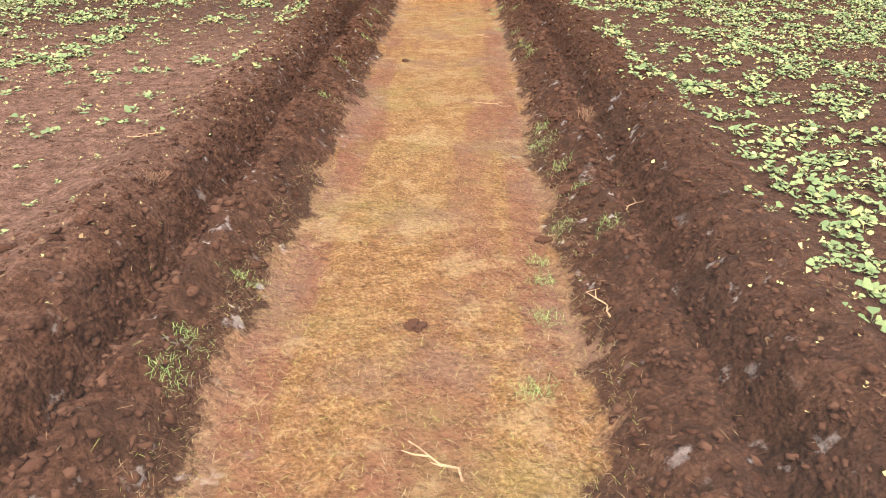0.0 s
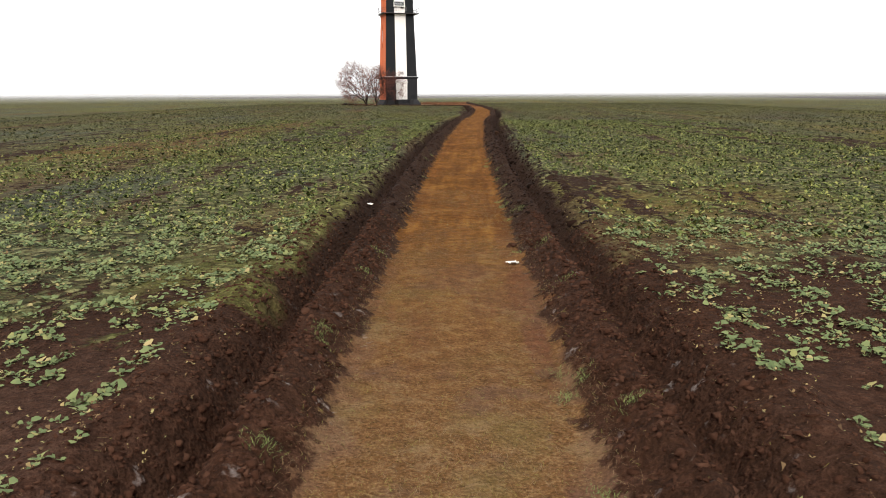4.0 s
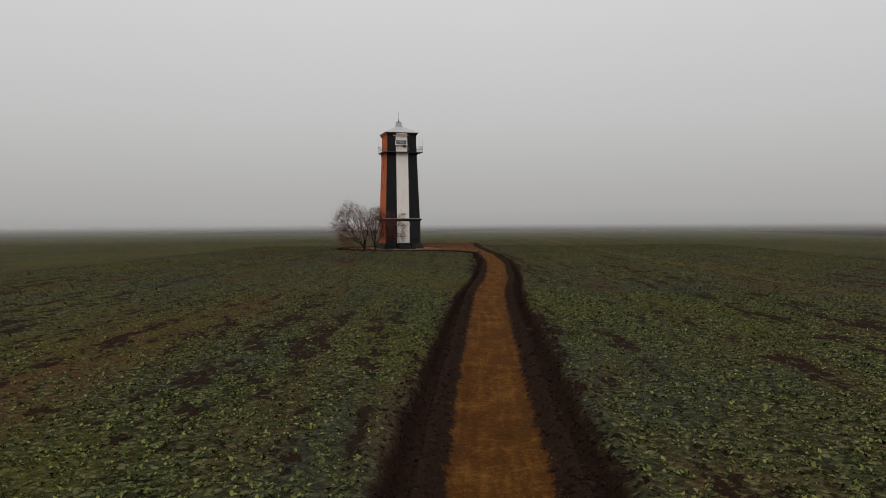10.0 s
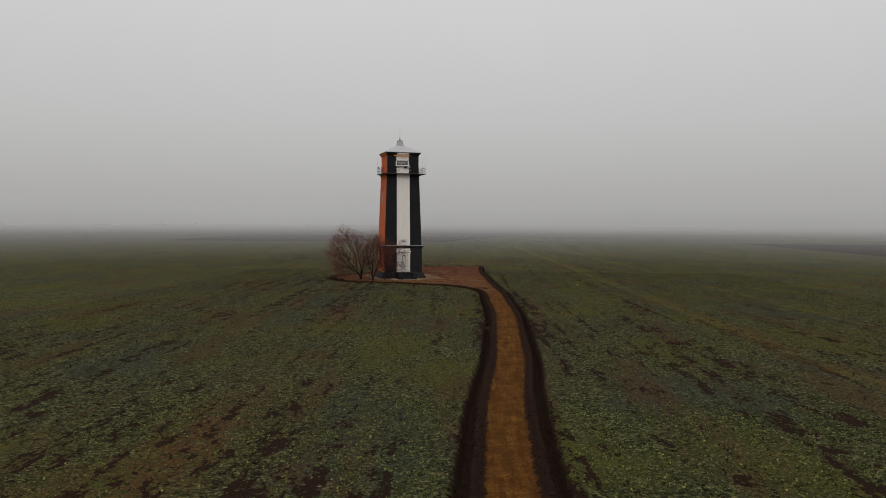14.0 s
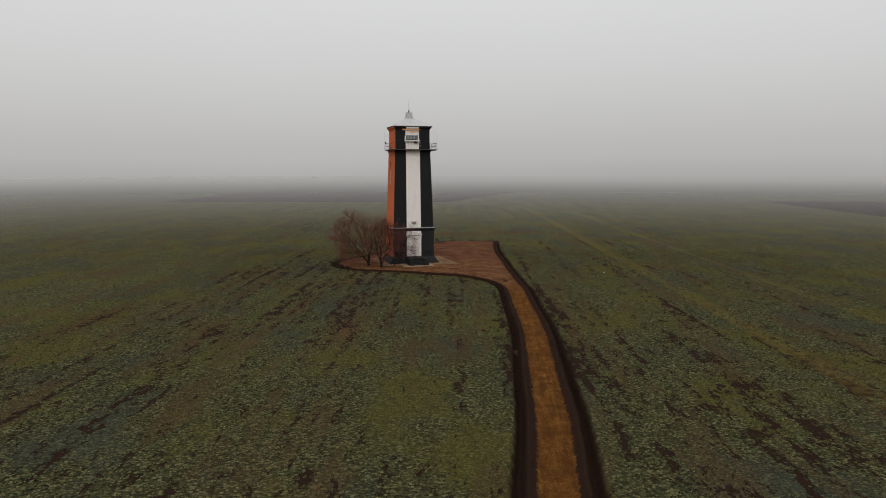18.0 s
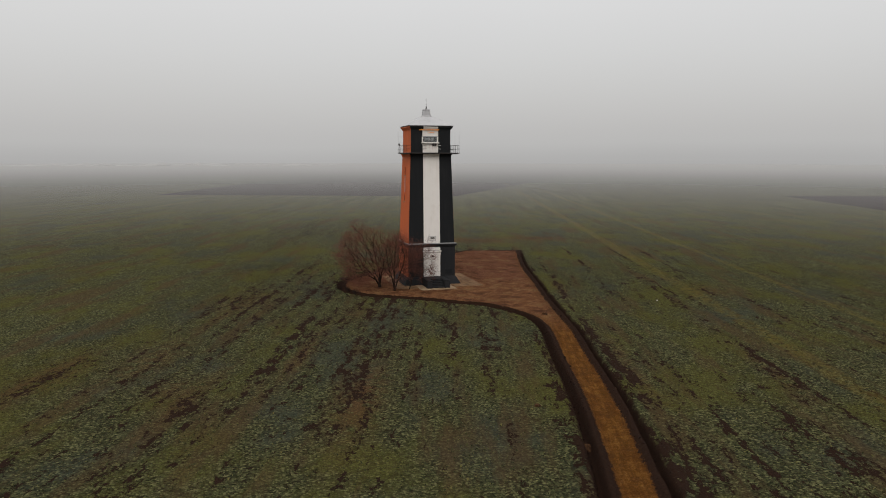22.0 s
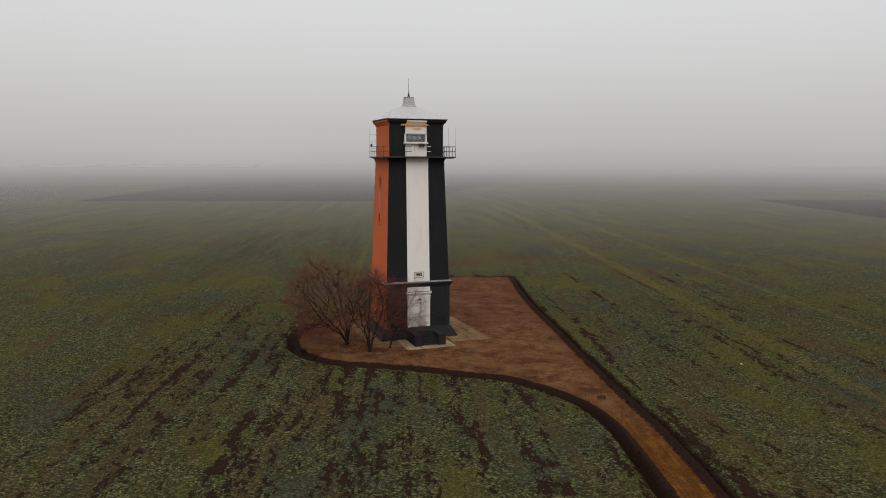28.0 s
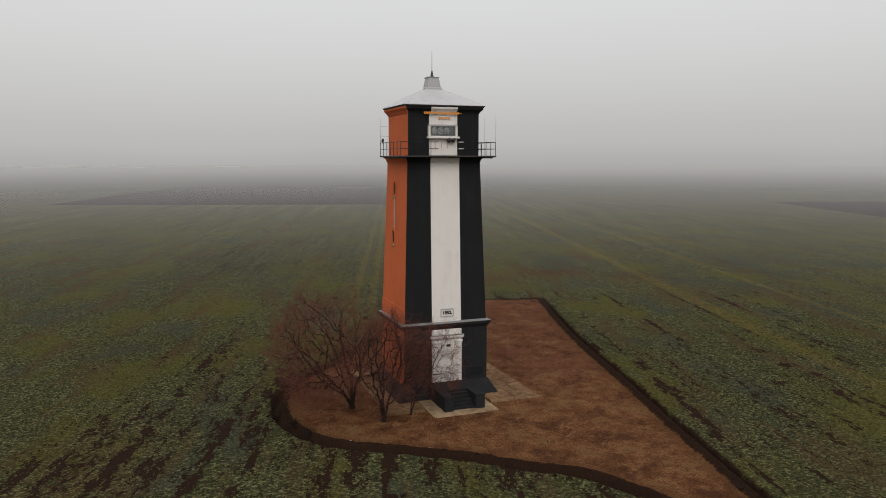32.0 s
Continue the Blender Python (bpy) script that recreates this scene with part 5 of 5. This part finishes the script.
def lump(name, x, y, size, seed, mat, label, category, squash=0.7):
    """A single uneven lump of soil or sod."""
    bm = bmesh.new()
    bmesh.ops.create_icosphere(bm, subdivisions=3, radius=size)
    off = Vector((seed * 3.1, seed * 1.7, seed * 0.9))
    for v in bm.verts:
        v.co *= 1 + 0.6 * noise.noise(v.co / size * 1.3 + off) + 0.4 * noise.noise(v.co / size * 3.6 + off)
        v.co.z *= squash
    ob = part(name, bm, mat)
    ob.location = (x, y, on_ground(x, y) + size * squash * 0.25)
    return tagged(ob, label, category)


for i, (x, y, size) in enumerate(((-30.33, -136.38, 0.07), (-34.46, -144.84, 0.04), (-33.83, -148.16, 0.06), (-33.35, -148.62, 0.06), (-34.47, -149.75, 0.065),
                                  (-34.89, -150.28, 0.05), (-36.03, -151.08, 0.05), (-37.9, -149.4, 0.05), (-36.2, -146.2, 0.05))):
    lump("soil_lump", x, y, size, i + 1, M_CLOD, "large dark lump of wet soil beside the furrow", "soil lump")
for i, (x, y, size) in enumerate(((2.22, -48.4, 0.42), (-4.72, -58.1, 0.34), (-17.68, -101.68, 0.30), (6.79, -24.7, 0.30), (-5.33, -51.86, 0.2))):
    lump("sod_mound", x, y, size, i + 21, M_SOD, "rough mound of turned-up brown sod at the track edge", "sod mound", 0.55)


def scrap(name, x, y, w, h, turn, label):
    """A crumpled piece of paper or film."""
    bm = bmesh.new()
    bmesh.ops.create_grid(bm, x_segments=7, y_segments=5, size=0.5)
    for v in bm.verts:
        v.co = Vector((v.co.x * w, v.co.y * h, 0.035 * noise.noise(Vector((v.co.x * 5 + x, v.co.y * 5, 0.3))) + 0.02))
    bmesh.ops.solidify(bm, geom=list(bm.faces), thickness=0.002)
    ob = part(name, bm, M_PAPER)
    ob.matrix_world = pose(x, y, on_ground(x, y) + 0.01, 4, 3, turn)
    return tagged(ob, label, "litter")


scrap("paper_scrap", -30.75, -137.46, 0.17, 0.09, 20, "crumpled whitish paper scrap on the track edge")
scrap("plastic_scrap", -31.37, -130.64, 0.22, 0.16, 70, "torn pale plastic scrap on the furrow bank")
scrap("paper_scrap", -8.64, -9.22, 0.16, 0.12, 10, "small white paper scrap on the clearing")
lump("field_stone", 22.65, -20.98, 0.09, 41, M_STONE, "pale stone lying among the crop", "stone")
lump("field_stone", -4.55, -12.08, 0.10, 42, M_STONE, "pale stone lying at the ditch", "stone")


def stick(x, y, length, turn, seed, label):
    rng = random.Random(seed)
    pts = [(length * (t - 0.5), rng.uniform(-0.03, 0.03), 0.012 + rng.uniform(0, 0.015)) for t in (0, 0.2, 0.4, 0.6, 0.8, 1.0)]
    root = empty("fallen_branch", label, "branch", at=(x, y, on_ground(x, y) + 0.012))
    root.rotation_euler = (0, 0, radians(turn))
    part("stem", tube(pts, 0.006, 6, taper=0.003), M_STICK, root)
    for k in (1, 3):
        a = Vector(pts[k])
        part("side_twig", tube([a, a + Vector((0.05, 0.05 * rng.choice((-1, 1)), 0.012)), a + Vector((0.1, 0.075 * rng.choice((-1, 1)), 0.02))], 0.005, 5, taper=0.002), M_STICK, root)
    return root


stick(-34.08, -147.1, 0.42, -35, 1, "thin bare branch lying across the track edge")
stick(-36.23, -152.14, 0.34, 120, 2, "pale dead root lying on the track")
stick(-33.6, -149.3, 0.3, 40, 3, "pale dead root in the ploughed soil")
stick(-35.0, -151.3, 0.3, 75, 4, "pale dead root in the ploughed soil")
stick(-32.9, -143.6, 0.28, -60, 5, "thin bare branch lying in the furrow")
stick(-37.6, -147.6, 0.28, 15, 6, "thin bare branch lying in the furrow")


def weed(name, x, y, height, stems, seed, mat, label, category="weed"):
    """A clump of dead stalks, each forking twice."""
    rng = random.Random(seed)
    bm = bmesh.new()
    for _ in range(stems):
        a = rng.uniform(0, 6.28)
        d = Vector((math.cos(a) * rng.uniform(0.3, 1.6), math.sin(a) * rng.uniform(0.3, 1.6), 1)).normalized()
        p0 = Vector((rng.gauss(0, 0.06), rng.gauss(0, 0.06), -0.03)) * (height / 0.3) ** 0.5
        p1 = p0 + d * height * rng.uniform(0.4, 0.7)
        p2 = p1 + (d + Vector((rng.uniform(-0.5, 0.5), rng.uniform(-0.5, 0.5), 0.1))).normalized() * height * 0.45
        tube([p0, p1, p2], 0.006 * (height / 0.3) ** 0.5, 4, bm, taper=0.002)
        for q in range(2):
            e = p1 + (d + Vector((rng.uniform(-1, 1), rng.uniform(-1, 1), 0.1))).normalized() * height * 0.35
            tube([p1, (p1 + e) / 2 + Vector((0, 0, 0.01)), e], 0.004 * (height / 0.3) ** 0.5, 4, bm, taper=0.0015)
    ob = part(name, bm, mat)
    ob.location = (x, y, on_ground(x, y))
    return tagged(ob, label, category)


for i, (x, y, h) in enumerate(((-33.68, -148.51, 0.30), (-33.75, -149.17, 0.22), (-35.55, -144.31, 0.24), (-35.19, -143.73, 0.30), (-34.46, -143.08, 0.20), (-32.72, -144.58, 0.22),
                               (-33.2, -147.9, 0.25), (-37.5, -148.6, 0.22), (-32.0, -141.3, 0.2), (-30.2, -138.6, 0.25))):
    weed("dead_weed", x, y, h * 0.55, 22, 60 + i, M_ROOT, "matted clump of dead brown roots on the furrow bank")
for i, (x, y, h) in enumerate(((-10.9, -7.5, 0.75), (-11.5, -5.6, 0.55), (-11.9, -2.6, 0.5), (-9.3, -10.0, 0.45), (-8.2, -10.6, 0.4), (-7.0, -11.3, 0.45), (-5.6, -12.2, 0.35), (-11.4, -6.6, 0.4))):
    weed("bare_shrub", x, y, h, 60, 80 + i, M_BARK, "low bare dark shrub at the ditch of the clearing", "shrub")
